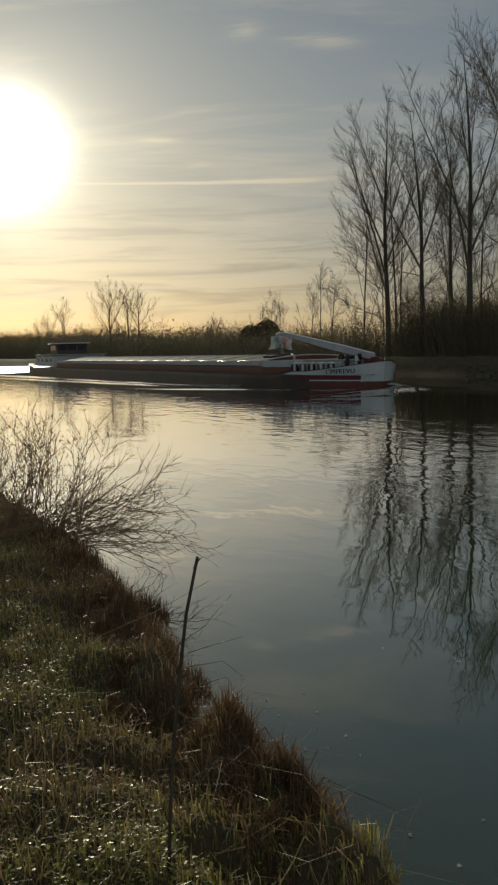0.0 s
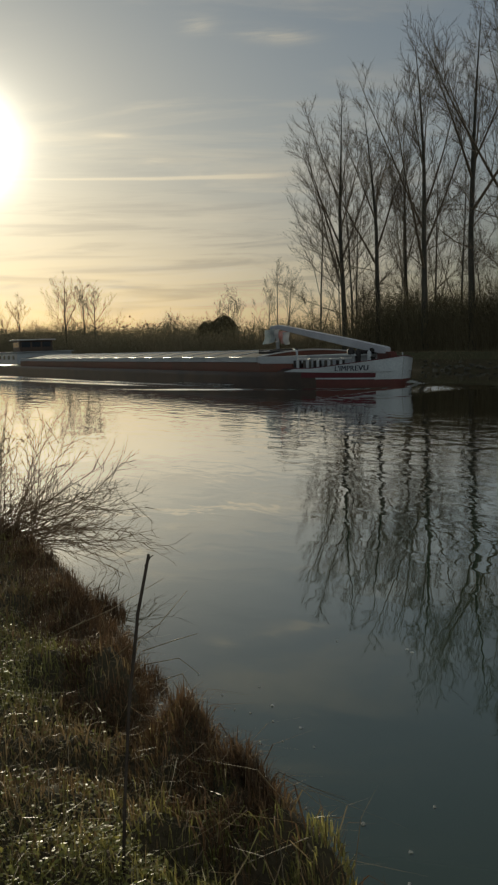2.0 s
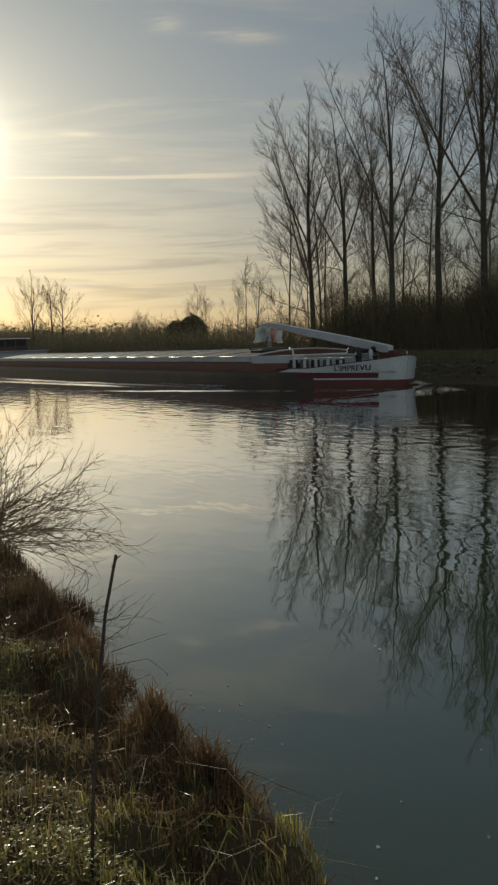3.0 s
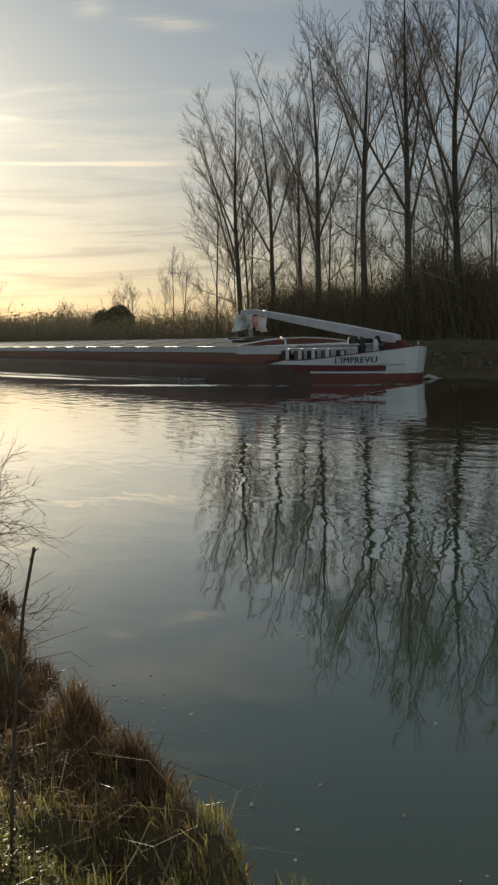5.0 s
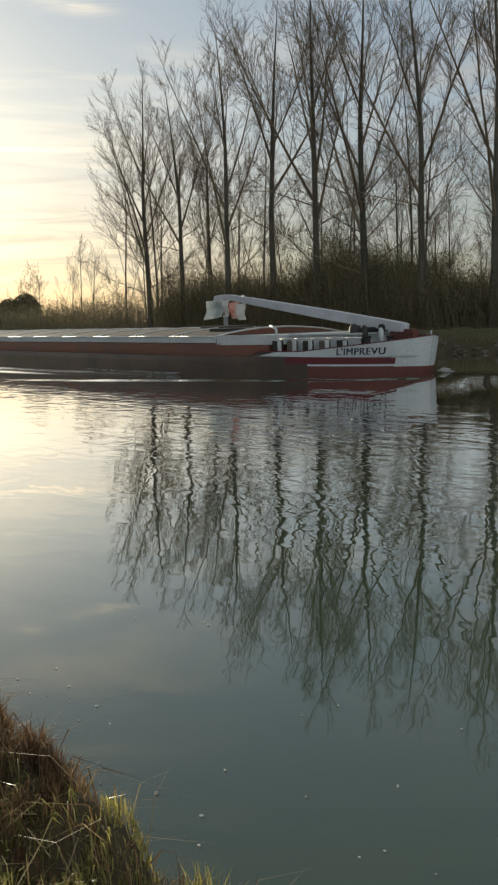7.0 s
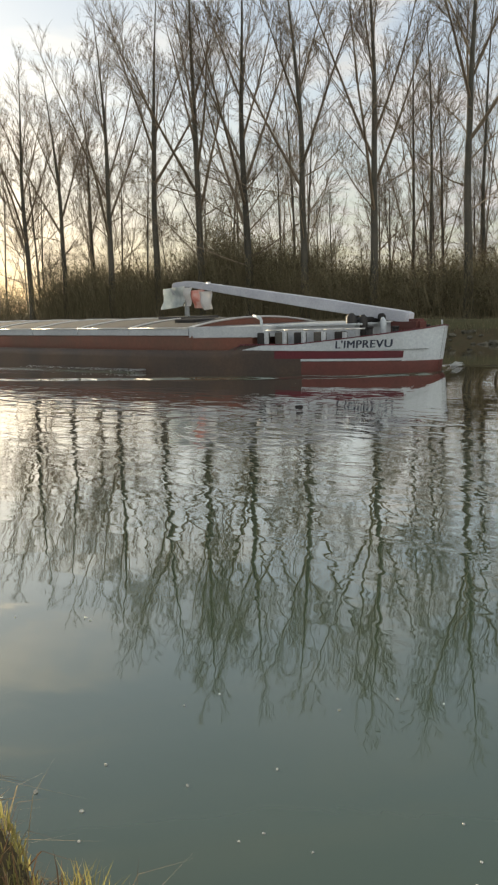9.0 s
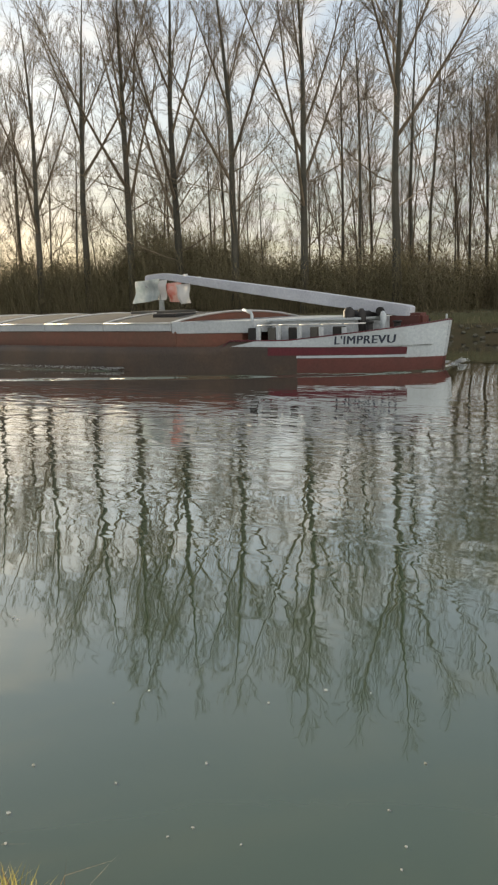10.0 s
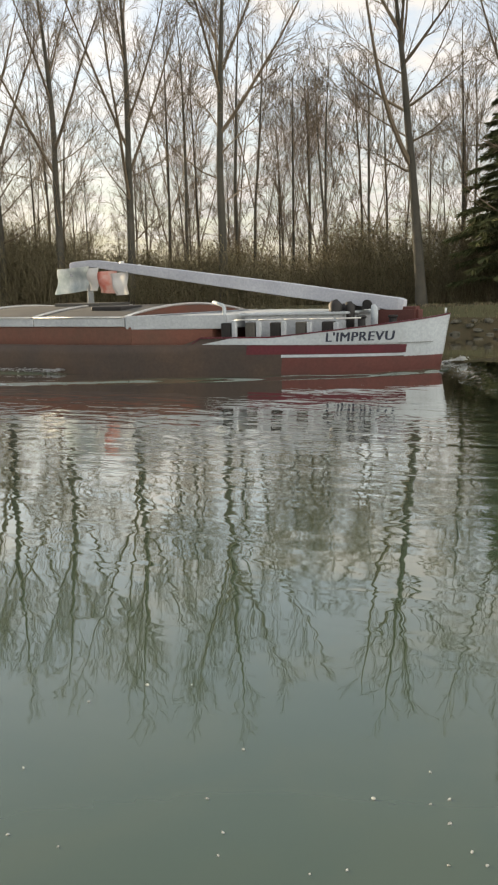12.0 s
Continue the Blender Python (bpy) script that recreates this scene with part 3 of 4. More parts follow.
def build_thickets():
    z = 1.1
    for i in range(7):
        v0 = 58 - 13 * i
        step = 5.1 if i < 3 else 7.5
        put_brush("thicket", brush(21 + i, 13, 5, (5.2 if i < 2 else 4.1) + 0.4 * (i % 2), 2300, 40000, 0.044, BRUSH, EVERGREEN, 0.7), place(FAR_Q + step, v0, z), place(FAR_Q + step, v0 - 13, z),
                  "dense brown and olive winter thicket under the poplars")
    for i in range(4):
        v0 = 70 - 28 * i
        put_brush("thicket", brush(61 + i, 28, 6, 4.4, 1800, 16000, 0.07, BRUSH, EVERGREEN, 0.6), place(FAR_Q + 18, v0, z), place(FAR_Q + 18, v0 - 28, z),
                  "brown winter brushwood deep in the riverside wood")
    m = brush(47, 9, 4, 7.2, 1500, 30000, 0.05, BRUSH, EVERGREEN, 0.8)
    put_brush("thicket", m, at_bearing(17.4, FAR_Q + 7, z), at_bearing(21, FAR_Q + 7, z), "tall ivy-grown winter thicket between the poplars")
    # lower hedges further up the river
    for i in range(8):
        v0 = 64 + 34 * i
        hgt = 3.6 + 0.7 * i
        put_brush("far_hedge", brush(81 + i, 36, 9, hgt, 2600, 26000, 0.055 + 0.014 * i, FARWOOD, FARWOOD, 0.6), place(FAR_Q + 5 + 1.5 * i, v0 + 34, z), place(FAR_Q + 5 + 1.5 * i, v0, z),
                  "hazy low hedge and scrub along the far bank")
    put_brush("far_wood", brush(99, 160, 30, 12, 2500, 9000, 0.5, FARWOOD, FARWOOD, 0.5), place(FAR_Q - 20, 420, 0.5), place(FAR_Q + 90, 300, 0.5), "far hazy wood at the river bend")


build_thickets()


def build_far_trees():
    g = "bare trees far up the river"
    for a, q, s, k in ((-8.3, 43, 0.62, 0), (-7.2, 44, 0.56, 2), (-6.6, 43, 0.5, 3), (-11.0, 46, 0.6, 1), (-11.9, 46, 0.5, 4), (-12.6, 44, 0.42, 2)):
        put_tree("far_tree", POPLARS[k], at_bearing(a, q, 1.1), 50 * k, s, "small bare far tree above the hedge", g)
    for a, q, s, k in ((1.5, 44, 0.62, 0), (1.0, 45, 0.5, 1), (2.1, 45, 0.55, 2), (4.6, 43, 0.75, 3), (5.3, 44, 0.7, 0), (4.1, 44, 0.55, 1), (-2.0, 42, 0.45, 2), (-1.6, 42, 0.4, 3)):
        put_tree("far_tree", THIN[k], at_bearing(a, q, 1.1), 80 * k, s, "slender bare far tree above the hedge", g)


build_far_trees()


def build_round_shrubs():
    for a, h in ((-0.55, 3.4), (0.35, 3.8)):
        m = brush(int(a * 10) + 300, 2.4, 2.4, h, 60, 5200, 0.16, FARWOOD, EVERGREEN, 0.1)
        me = m[1]
        for v in me.vertices:
            # pull the clump into a rounded bush
            k = math.sqrt(max(0.05, 1 - (max(0, v.co.z - h * 0.55) / (h * 0.5)) ** 2))
            v.co.x, v.co.y = 1.2 + (v.co.x - 1.2) * k, 1.2 + (v.co.y - 1.2) * k
        put_brush("round_shrub", m, at_bearing(a, 42, 1.1), at_bearing(a + 1, 42, 1.1), "dark rounded evergreen shrub in the far hedge")["kind"] = "thing"


build_round_shrubs()


def build_spruce():
    rng = random.Random(8)
    ob = tagged(new("spruce_tree"), "dark green spruce with drooping branches", "tree")
    part("trunk", tube([(0, 0, -0.2), (0.05, 0, 5), (0, 0, 11.5)], [0.2, 0.12, 0.02], 8), BARK, ob)
    v, f, nv, nf = [], [], [], []
    for i in range(240):
        k = (i / 240) ** 0.85
        z = 0.9 + 10.3 * k
        r = 3.3 * (1 - k) ** 0.8 * rng.uniform(0.6, 1.12) + 0.15
        a = i * 2.399 + rng.uniform(-0.3, 0.3)
        out = Vector((math.cos(a), math.sin(a), 0))
        pts = [Vector((0, 0, z)) + out * (r * t) + Vector((0, 0, 0.26 * r * t - 0.30 * r * t * t)) for t in (0, 0.35, 0.7, 1)]
        add_tube(v, f, pts, [0.03, 0.02, 0.014, 0.006], 3)
        for _ in range(int(70 + r * 120)):
            c, d = along(pts, rng.uniform(0.15, 1))
            s = d.cross(Vector((0, 0, 1))).normalized() * rng.choice((-1, 1))
            tipd = (d * 0.6 + s * rng.uniform(0.3, 1) + Vector((0, 0, rng.uniform(-0.7, 0.1)))).normalized() * rng.uniform(0.2, 0.55)
            w = tipd.cross(Vector((rng.gauss(0, 1), rng.gauss(0, 1), rng.gauss(0, 1)))).normalized() * 0.03
            b = len(nv)
            nv += [c, c + tipd * 0.5 + w, c + tipd, c + tipd * 0.5 - w]
            nf.append((b, b + 1, b + 2, b + 3))
    part("branches", mesh_of("branches", v, f, BARK), None, ob)
    part("needles", mesh_of("needles", nv, nf, NEEDLES), None, ob)
    ob.matrix_basis = Matrix.Translation(at_bearing(52.75, FAR_Q + 8.0, 1.1))
    c = copy_thing(ob, Matrix.Translation(at_bearing(57.0, FAR_Q + 8.5, 1.1)) @ pose(0, 0, 0, 0, 0, 100))


build_spruce()


# ---- the barge: x ahead from its stem, y to port, z up from the water ----
LENGTH, BEAM = 70.0, 3.33


def half_width(s):
    """Half the hull's breadth s metres behind the stem."""
    w = BEAM * max(0.0, 1 - (1 - min(max(s, 0) / 10.7, 1)) ** 2) ** 0.6
    if s > LENGTH - 6:
        w *= math.sqrt(max(0.0, 1 - ((s - LENGTH + 6) / 6.2) ** 2)) * 0.55 + 0.45
    return w


def sheer(s):
    if s < 5.2:
        return 1.25 - 0.44 * min(1.0, s / 3.4) ** 0.75
    if s > LENGTH - 7:
        return 0.67 + 0.35 * ((s - LENGTH + 7) / 7)
    return 0.67


def hull_point(s, z, side, out=0.0):
    k = s + 0.24 * max(0.0, 1 - z / 1.34) * max(0.0, 1 - s / 8)
    w = half_width(max(0, s)) * (1 - 0.05 * max(0.0, 1 - z / 1.3) * max(0.0, 1 - s / 6))
    return Vector((-k + (out if s < 0.05 else out * max(0, 1 - s / 3)), side * (w + out), z))


def strip(s0, s1, lo, hi, out=0.0, n=40, rows=3, sides=(-1, 1), power=1.6, thick=0.0):
    """A band of the hull's skin between two heights, on both sides."""
    verts, faces = [], []
    for side in sides:
        b = len(verts)
        for i in range(n + 1):
            s = s0 + (s1 - s0) * (i / n) ** power
            for j in range(rows + 1):
                z = lo(s) + (hi(s) - lo(s)) * j / rows
                verts.append(hull_point(s, z, side, out))
            if thick:
                verts.append(hull_point(s, hi(s), side, out - thick))
                verts.append(hull_point(s, max(lo(s), 0.1), side, out - thick))
        k = rows + 1 + (2 if thick else 0)
        for i in range(n):
            for j in range(k - 1):
                q = (b + i * k + j, b + i * k + j + 1, b + (i + 1) * k + j + 1, b + (i + 1) * k + j)
                faces.append(q if side > 0 else q[::-1])
    return verts, faces


def flag_mesh(w, h, seed, mat, curl=0.0):
    verts, faces = [], []
    nx, nz = 12, 8
    for side in (0, 0.006):
        for i in range(nx + 1):
            for j in range(nz + 1):
                u, t = i / nx, j / nz
                y = 0.10 * math.sin(u * 5 + seed + t * 1.5) * (0.3 + u) + 0.04 * math.sin(t * 7 + seed)
                verts.append((-u * w * (1 - 0.1 * t) - curl * t * t, y + side, -t * h * (1 - 0.12 * u * math.sin(seed)) - 0.05 * u))
    k = (nx + 1) * (nz + 1)
    for b in (0, k):
        for i in range(nx):
            for j in range(nz):
                q = (b + i * (nz + 1) + j, b + i * (nz + 1) + j + 1, b + (i + 1) * (nz + 1) + j + 1, b + (i + 1) * (nz + 1) + j)
                faces.append(q)
    return mesh_of("flag", verts, faces, mat, True)


def hull_writing(words, s_left, s_right, z_mid, height):
    """Letters wrapped on the starboard bow."""
    curve = bpy.data.curves.new("writing", "FONT")
    curve.body, curve.size, curve.extrude, curve.offset = words, 1.0, 0.0, 0.0
    curve.space_character = 1.1
    tmp = bpy.data.objects.new("writing", curve)
    scene.collection.objects.link(tmp)
    bpy.context.view_layer.update()
    me = bpy.data.meshes.new_from_object(tmp.evaluated_get(bpy.context.evaluated_depsgraph_get()))
    bpy.data.objects.remove(tmp)
    xs = [v.co.x for v in me.vertices]
    ys = [v.co.y for v in me.vertices]
    x0, x1, y0, y1 = min(xs), max(xs), min(ys), max(ys)
    verts, faces = [], []
    # three strokes side by side make the letters bold
    for shift, out in ((-0.035, 0.012), (0.0, 0.0135), (0.035, 0.015)):
        base = len(verts)
        for v in me.vertices:
            t = (v.co.x + shift - x0) / (x1 - x0)
            s = s_left + (s_right - s_left) * t
            verts.append(hull_point(s, z_mid(s) + height * ((v.co.y - y0) / (y1 - y0) - 0.5), -1, out))
        faces += [tuple(base + i for i in f.vertices) for f in me.polygons]
    bpy.data.meshes.remove(me)
    return mesh_of("lettering", verts, faces, INK)


def build_barge():
    barge = tagged(new("cargo_barge"), "long laden cargo barge, white bow, red sides, lowered boom", "barge")
    deep = lambda s: -0.5
    hull = part("hull", mesh_of("hull", *strip(0, LENGTH, deep, sheer, 0, 110, 5, power=1.5, thick=0.06), HULL_DARK, True), None, barge, "black tarred hull")
    # painted bands of the bow
    edge = lambda s: 0.62 + 0.012 * s if s > 0.6 else 0.33
    part("bow_plating", mesh_of("bow_plating", *strip(0, 0.62, lambda s: 0.35, sheer, 0.006, 12, 4), WHITE, True), None, barge, "white painted bow plating")
    part("bow_plating", mesh_of("bow_plating", *strip(0.6, 4.95, edge, lambda s: sheer(s) + 0.003 - (sheer(s) - edge(s)) * max(0.0, (s - 4.3) / 0.65), 0.007, 40, 4, power=1.0), WHITE, True), None, barge, "white painted bow plating")
    for side in (-1, 1):
        part("bow_bottom", mesh_of("bow_bottom", *strip(0, 3.1, lambda s: -0.3, lambda s: 0.36, 0.006, 30, 3, (side,)), HULL_RED, True), None, barge, "red oxide lower bow")
        part("rubbing_strake", mesh_of("rubbing_strake", *strip(0.6, 3.9, lambda s: 0.44, lambda s: 0.615 + 0.010 * s, 0.016, 30, 2, (side,)), MAROON, True), None, barge, "dark maroon rubbing strake")
        part("white_line", mesh_of("white_line", *strip(0.6, 3.12, lambda s: 0.37, lambda s: 0.432, 0.018, 24, 1, (side,)), WHITE, True), None, barge, "narrow white line")
    part("bulwark_cap", mesh_of("bulwark_cap", *strip(0, 5.2, lambda s: sheer(s) + 0.006, lambda s: sheer(s) + 0.035, 0.015, 40, 1, thick=0.08), MAROON, True), None, barge, "maroon bulwark cap rail")
    part("lettering", hull_writing("L'IMPREVU", 2.19, 0.86, lambda s: 0.835 - 0.015 * (s - 0.9), 0.215), None, barge, "dark boat name on the bow")
    # decks
    for name, s0, s1, z in (("foredeck", 0.25, 5.2, 0.66), ("side_deck", 5.2, LENGTH - 7, 0.64), ("aft_deck", LENGTH - 7, LENGTH - 0.3, 0.80)):
        v, f = [], []
        for i in range(31):
            s = s0 + (s1 - s0) * i / 30
            w = half_width(s) - 0.05
            v += [(-s, -w, z), (-s, 0, z + 0.03), (-s, w, z)]
        for i in range(30):
            f += [(3 * i, 3 * i + 1, 3 * i + 4, 3 * i + 3), (3 * i + 1, 3 * i + 2, 3 * i + 5, 3 * i + 4)]
        part(name, mesh_of(name, v, f, HULL_DARK), None, barge)
    # hold: coaming, hatch edge, arched covers and their battens
    c = BEAM - 0.45
    part("coaming", box(-54.0, -6.9, -c, c, 0.60, 1.09, 0.02), COAMING_RED, barge, "faded red hold coaming")
    part("coaming_front", prism(-6.9, c, -4.95, 2.3, 0.60, 1.02), COAMING_RED, barge, "faded red tapering coaming")
    part("coaming_panel", prism(-7.04, c + 0.02, -4.6, 2.25, 1.025, 1.345), SILVER, barge, "silver grey panel before the hold")
    for i in range(16):
        x1 = -7.07 - 2.9 * i
        part("hatch_edge", box(x1 - 2.88, x1, -c - 0.03, c + 0.03, 1.095, 1.31, 0.015), SILVER, barge, "silver hatch side")
        v, f = [], []
        for xx in (x1 - 2.85, x1 - 0.03):
            for j in range(13):
                u = -1 + j / 6
                v.append((xx, u * c, 1.312 + 0.26 * (1 - u * u)))
        for j in range(12):
            f.append((j, j + 1, 14 + j, 13 + j))
        f.append(tuple(range(12, -1, -1)))
        f.append(tuple(range(13, 26)))
        cover = part("hatch_cover", mesh_of("hatch_cover", v, f, HATCH), None, barge, "weathered arched hatch cover")
        pts = [(x1 - 0.02, u / 6 * c, 1.32 + 0.26 * (1 - (u / 6) ** 2)) for u in range(-6, 7)]
        part("batten", tube(pts, [0.035] * 13, 6), ALUMINIUM, cover, "bright metal batten")
        part("edge_rail", tube([(x1 - 2.86, -c - 0.04, 1.32), (x1 - 0.02, -c - 0.04, 1.32)], [0.022, 0.022], 6), ALUMINIUM, cover, "bright edge rail")
    v = [(-6.98, -c + 0.05, 1.32), (-6.98, c - 0.05, 1.32), (-6.1, c - 0.3, 1.36), (-6.1, -c + 0.3, 1.36)] + [(-7.08, u / 6 * (c - 0.05), 1.32 + 0.25 * (1 - (u / 6) ** 2)) for u in range(-6, 7)]
    part("hatch_end", mesh_of("hatch_end", v, [(3, *range(4, 17), 2), (0, 3, 4), (1, 16, 2)], COAMING_RED), None, barge, "red sloping end board of the hold")
    for x, y, r, h in ((-2.45, -0.9, 0.16, 1.62), (-2.15, -0.75, 0.12, 1.58), (-1.62, -0.55, 0.09, 1.50)):
        part("vent_cowl", tube([(x, y, 0.66), (x, y, h - 0.1), (x - 0.03, y, h)], [r * 0.8, r, r * 0.5], 10), DARK if r > 0.1 else WHITE, barge, "squat deck ventilator")
    # low house and fittings before the hold
    house = part("fore_house", prism(-4.4, 1.75, -2.2, 1.05, 0.66, 1.30), SILVER, barge, "low grey fore house")
    part("house_roof", prism(-4.5, 1.85, -2.1, 1.1, 1.30, 1.36), WHITE, house, "pale roof")
    for k in range(5):
        s = 4.3 - 0.55 * k
        w = half_width(s) - 0.16
        part("stanchion", box(-s - 0.05, -s + 0.05, -w - 0.05, -w + 0.05, 0.64, 1.22 - 0.02 * k, 0.015), SILVER, barge, "pale grey stanchion")
        part("fender_box", box(-s - 0.36, -s - 0.10, -w - 0.02, -w + 0.26, 0.64, 1.16, 0.03), DARK if k % 2 == 0 else HATCH, barge, "dark fender box")
        part("hand_rail", tube([(-s, -w, 1.22), (-s + 0.5, -half_width(s - 0.5) + 0.16, 1.23)], [0.018, 0.018], 6), ALUMINIUM, barge, "thin bright hand rail")
    part("air_pipe", tube([(-4.68, -2.2, 0.70), (-4.68, -2.2, 1.50), (-4.72, -2.2, 1.56), (-4.98, -2.2, 1.64)], [0.045, 0.045, 0.045, 0.04], 8), WHITE, barge, "white cranked air pipe")
    for x, y in ((-1.75, -1.0), (-1.75, 1.0), (-1.1, -0.72), (-1.1, 0.72)):
        b = part("bollard", tube([(x, y, 0.66), (x, y, 1.22)], [0.09, 0.09], 12), DARK, barge, "black steel bollard")
        part("bollard_cap", tube([(x, y, 1.22), (x, y, 1.27)], [0.12, 0.11], 12), DARK, b)
    part("stem_staff", tube([(-0.10, 0, 1.25), (-0.10, 0, 1.40)], [0.025, 0.025], 8), WHITE, barge, "short white stem post")
    part("winch", box(-2.75, -2.25, -0.5, 0.5, 1.36, 1.52, 0.07, 3), DARK, barge, "dark anchor winch")
    # the boom lies back over the hold
    foot = Vector((-1.08, 0, 1.47))
    tip = Vector((-11.12, 0, 2.84))
    mount = part("boom_mount", prism(-1.75, 0.12, -0.70, 0.22, 0.66, 1.44, 0.07), HULL_RED, barge, "red boom pedestal")
    d = (tip - foot).normalized()
    n_up = Vector((-d.z, 0, d.x)) * -1
    if n_up.z < 0:
        n_up = -n_up
    bm = bmesh.new()
    rings = []
    for t, hh, ww in ((0, 0.12, 0.12), (0.012, 0.15, 0.15), (0.30, 0.165, 0.14), (0.62, 0.14, 0.13), (0.90, 0.105, 0.11), (0.925, 0.10, 0.11), (0.985, 0.085, 0.10), (1.0, 0.05, 0.08)):
        # the tip bends down
        cc = foot.lerp(tip, t) - Vector((0, 0, 1.6 * max(0.0, t - 0.915)))
        rings.append([bm.verts.new(cc + n_up * hh * a + Vector((0, ww * b, 0))) for a, b in ((-1, -1), (-1, 1), (1, 1), (1, -1))])
    for r0, r1 in zip(rings, rings[1:]):
        for k in range(4):
            bm.faces.new((r0[k], r0[(k + 1) % 4], r1[(k + 1) % 4], r1[k]))
    bm.faces.new(rings[0][::-1])
    bm.faces.new(rings[-1])
    bmesh.ops.recalc_face_normals(bm, faces=bm.faces[:])
    bmesh.ops.bevel(bm, geom=bm.edges[:], offset=0.015, segments=1, affect="EDGES")
    boom = part("boom", bm, BOOM, barge, "pale grey lowered boom")
    part("boom_bracket", box(-11.10, -10.98, -0.10, 0.10, 2.38, 2.66, 0.02), BOOM, boom, "steel end bracket")
    part("boom_pivot", tube([(-1.95, -0.24, 1.50), (-1.95, 0.24, 1.50)], [0.11, 0.11], 14), DARK, boom, "black pivot drum")
    part("boom_lamp", tube([(-9.3, 0, 2.58), (-9.3, 0, 2.76)], [0.05, 0.07], 10), ALUMINIUM, boom, "small metal lamp")
    part("boom_lamp", tube([(-8.7, 0, 2.50), (-8.7, 0, 2.66)], [0.03, 0.04], 10), ALUMINIUM, boom, "small metal lamp")
    crutch = part("boom_crutch", tube([(-10.45, 0, 1.56), (-10.45, 0, 2.66)], [0.10, 0.06], 8), SILVER, barge, "grey boom crutch")
    part("crutch_foot", box(-11.2, -9.6, -0.7, 0.7, 1.53, 1.64, 0.03), HATCH, crutch)
    for x, w, h, mat, seed, curl, lab in ((-9.02, 0.50, 0.62, FLAG_WHITE, 0.3, 0.0, "white and pink bunting"), (-9.42, 0.70, 0.64, FLAG_RED, 1.5, 0.03, "white bunting with faded red print"),
                                          (-10.03, 0.54, 0.64, FLAG_WHITE, 2.3, 0.03, "white bunting"), (-10.30, 1.22, 0.66, FLAG_GREY, 4.0, 0.10, "grey blue crumpled bunting")):
        fl = part("flag", flag_mesh(w, h, seed, mat, curl), None, barge, lab)
        k = (x - foot.x) / (tip.x - foot.x)
        fl.location = (x, -0.16, foot.z + (tip.z - foot.z) * min(k, 0.95) - 0.08)
    part("hatch_gear", box(-8.9, -7.9, -1.9, -1.0, 1.44, 1.57, 0.04), DARK, barge, "dark coiled gear on the hatch")
    # wheelhouse and aft cabin
    cabin = part("aft_cabin", box(-65.5, -56.5, -2.6, 2.6, 0.78, 1.85, 0.06), WHITE, barge, "white aft cabin")
    part("cabin_roof", box(-65.7, -56.3, -2.75, 2.75, 1.85, 1.93, 0.03), SILVER, cabin)
    for x in (-58, -60, -62, -64):
        part("cabin_window", box(x - 0.4, x + 0.4, -2.63, -2.57, 1.2, 1.6, 0.02), GLASS, cabin)
    wheel = part("wheelhouse", box(-62.5, -59.5, -1.6, 1.6, 1.93, 3.0, 0.05), HULL_DARK, barge, "brown wheelhouse")
    part("wheelhouse_roof", box(-62.8, -59.2, -1.85, 1.85, 3.0, 3.1, 0.03), ALUMINIUM, wheel)
    for x in (-60.2, -61.0, -61.8):
        part("wheelhouse_window", box(x - 0.32, x + 0.32, -1.63, -1.57, 2.35, 2.85, 0.02), GLASS, wheel)
    for y in (-1.0, 0, 1.0):
        part("wheelhouse_window", box(-59.53, -59.47, y - 0.42, y + 0.42, 2.35, 2.85, 0.02), GLASS, wheel)
    return barge


BARGE = build_barge()


def ridge(pts, heights, widths, seed, mat=WATER):
    """A low wave lying on the water along pts."""
    rng = random.Random(seed)
    verts, faces = [], []
    n = 14
    fine = []
    for i in range(len(pts) - 1):
        for j in range(10):
            t = j / 10
            fine.append((Vector(pts[i]).lerp(Vector(pts[i + 1]), t), heights[i] + (heights[i + 1] - heights[i]) * t, widths[i] + (widths[i + 1] - widths[i]) * t))
    fine.append((Vector(pts[-1]), heights[-1], widths[-1]))
    for i, (p, h, w) in enumerate(fine):
        d = (fine[min(i + 1, len(fine) - 1)][0] - fine[max(i - 1, 0)][0]).normalized()
        s = Vector((d.y, -d.x, 0))
        for j in range(n + 1):
            u = -1 + 2 * j / n
            z = h * math.cos(u * math.pi / 2) ** 2 * (1 + 0.35 * noise.noise(Vector((i * 0.35, u * 1.5, seed)))) - 0.006
            verts.append(p + s * (u * w) + Vector((0, 0, z)))
    for i in range(len(fine) - 1):
        for j in range(n):
            a = i * (n + 1) + j
            faces.append((a, a + 1, a + n + 2, a + n + 1))
    return mesh_of("wave", verts, faces, mat, True)


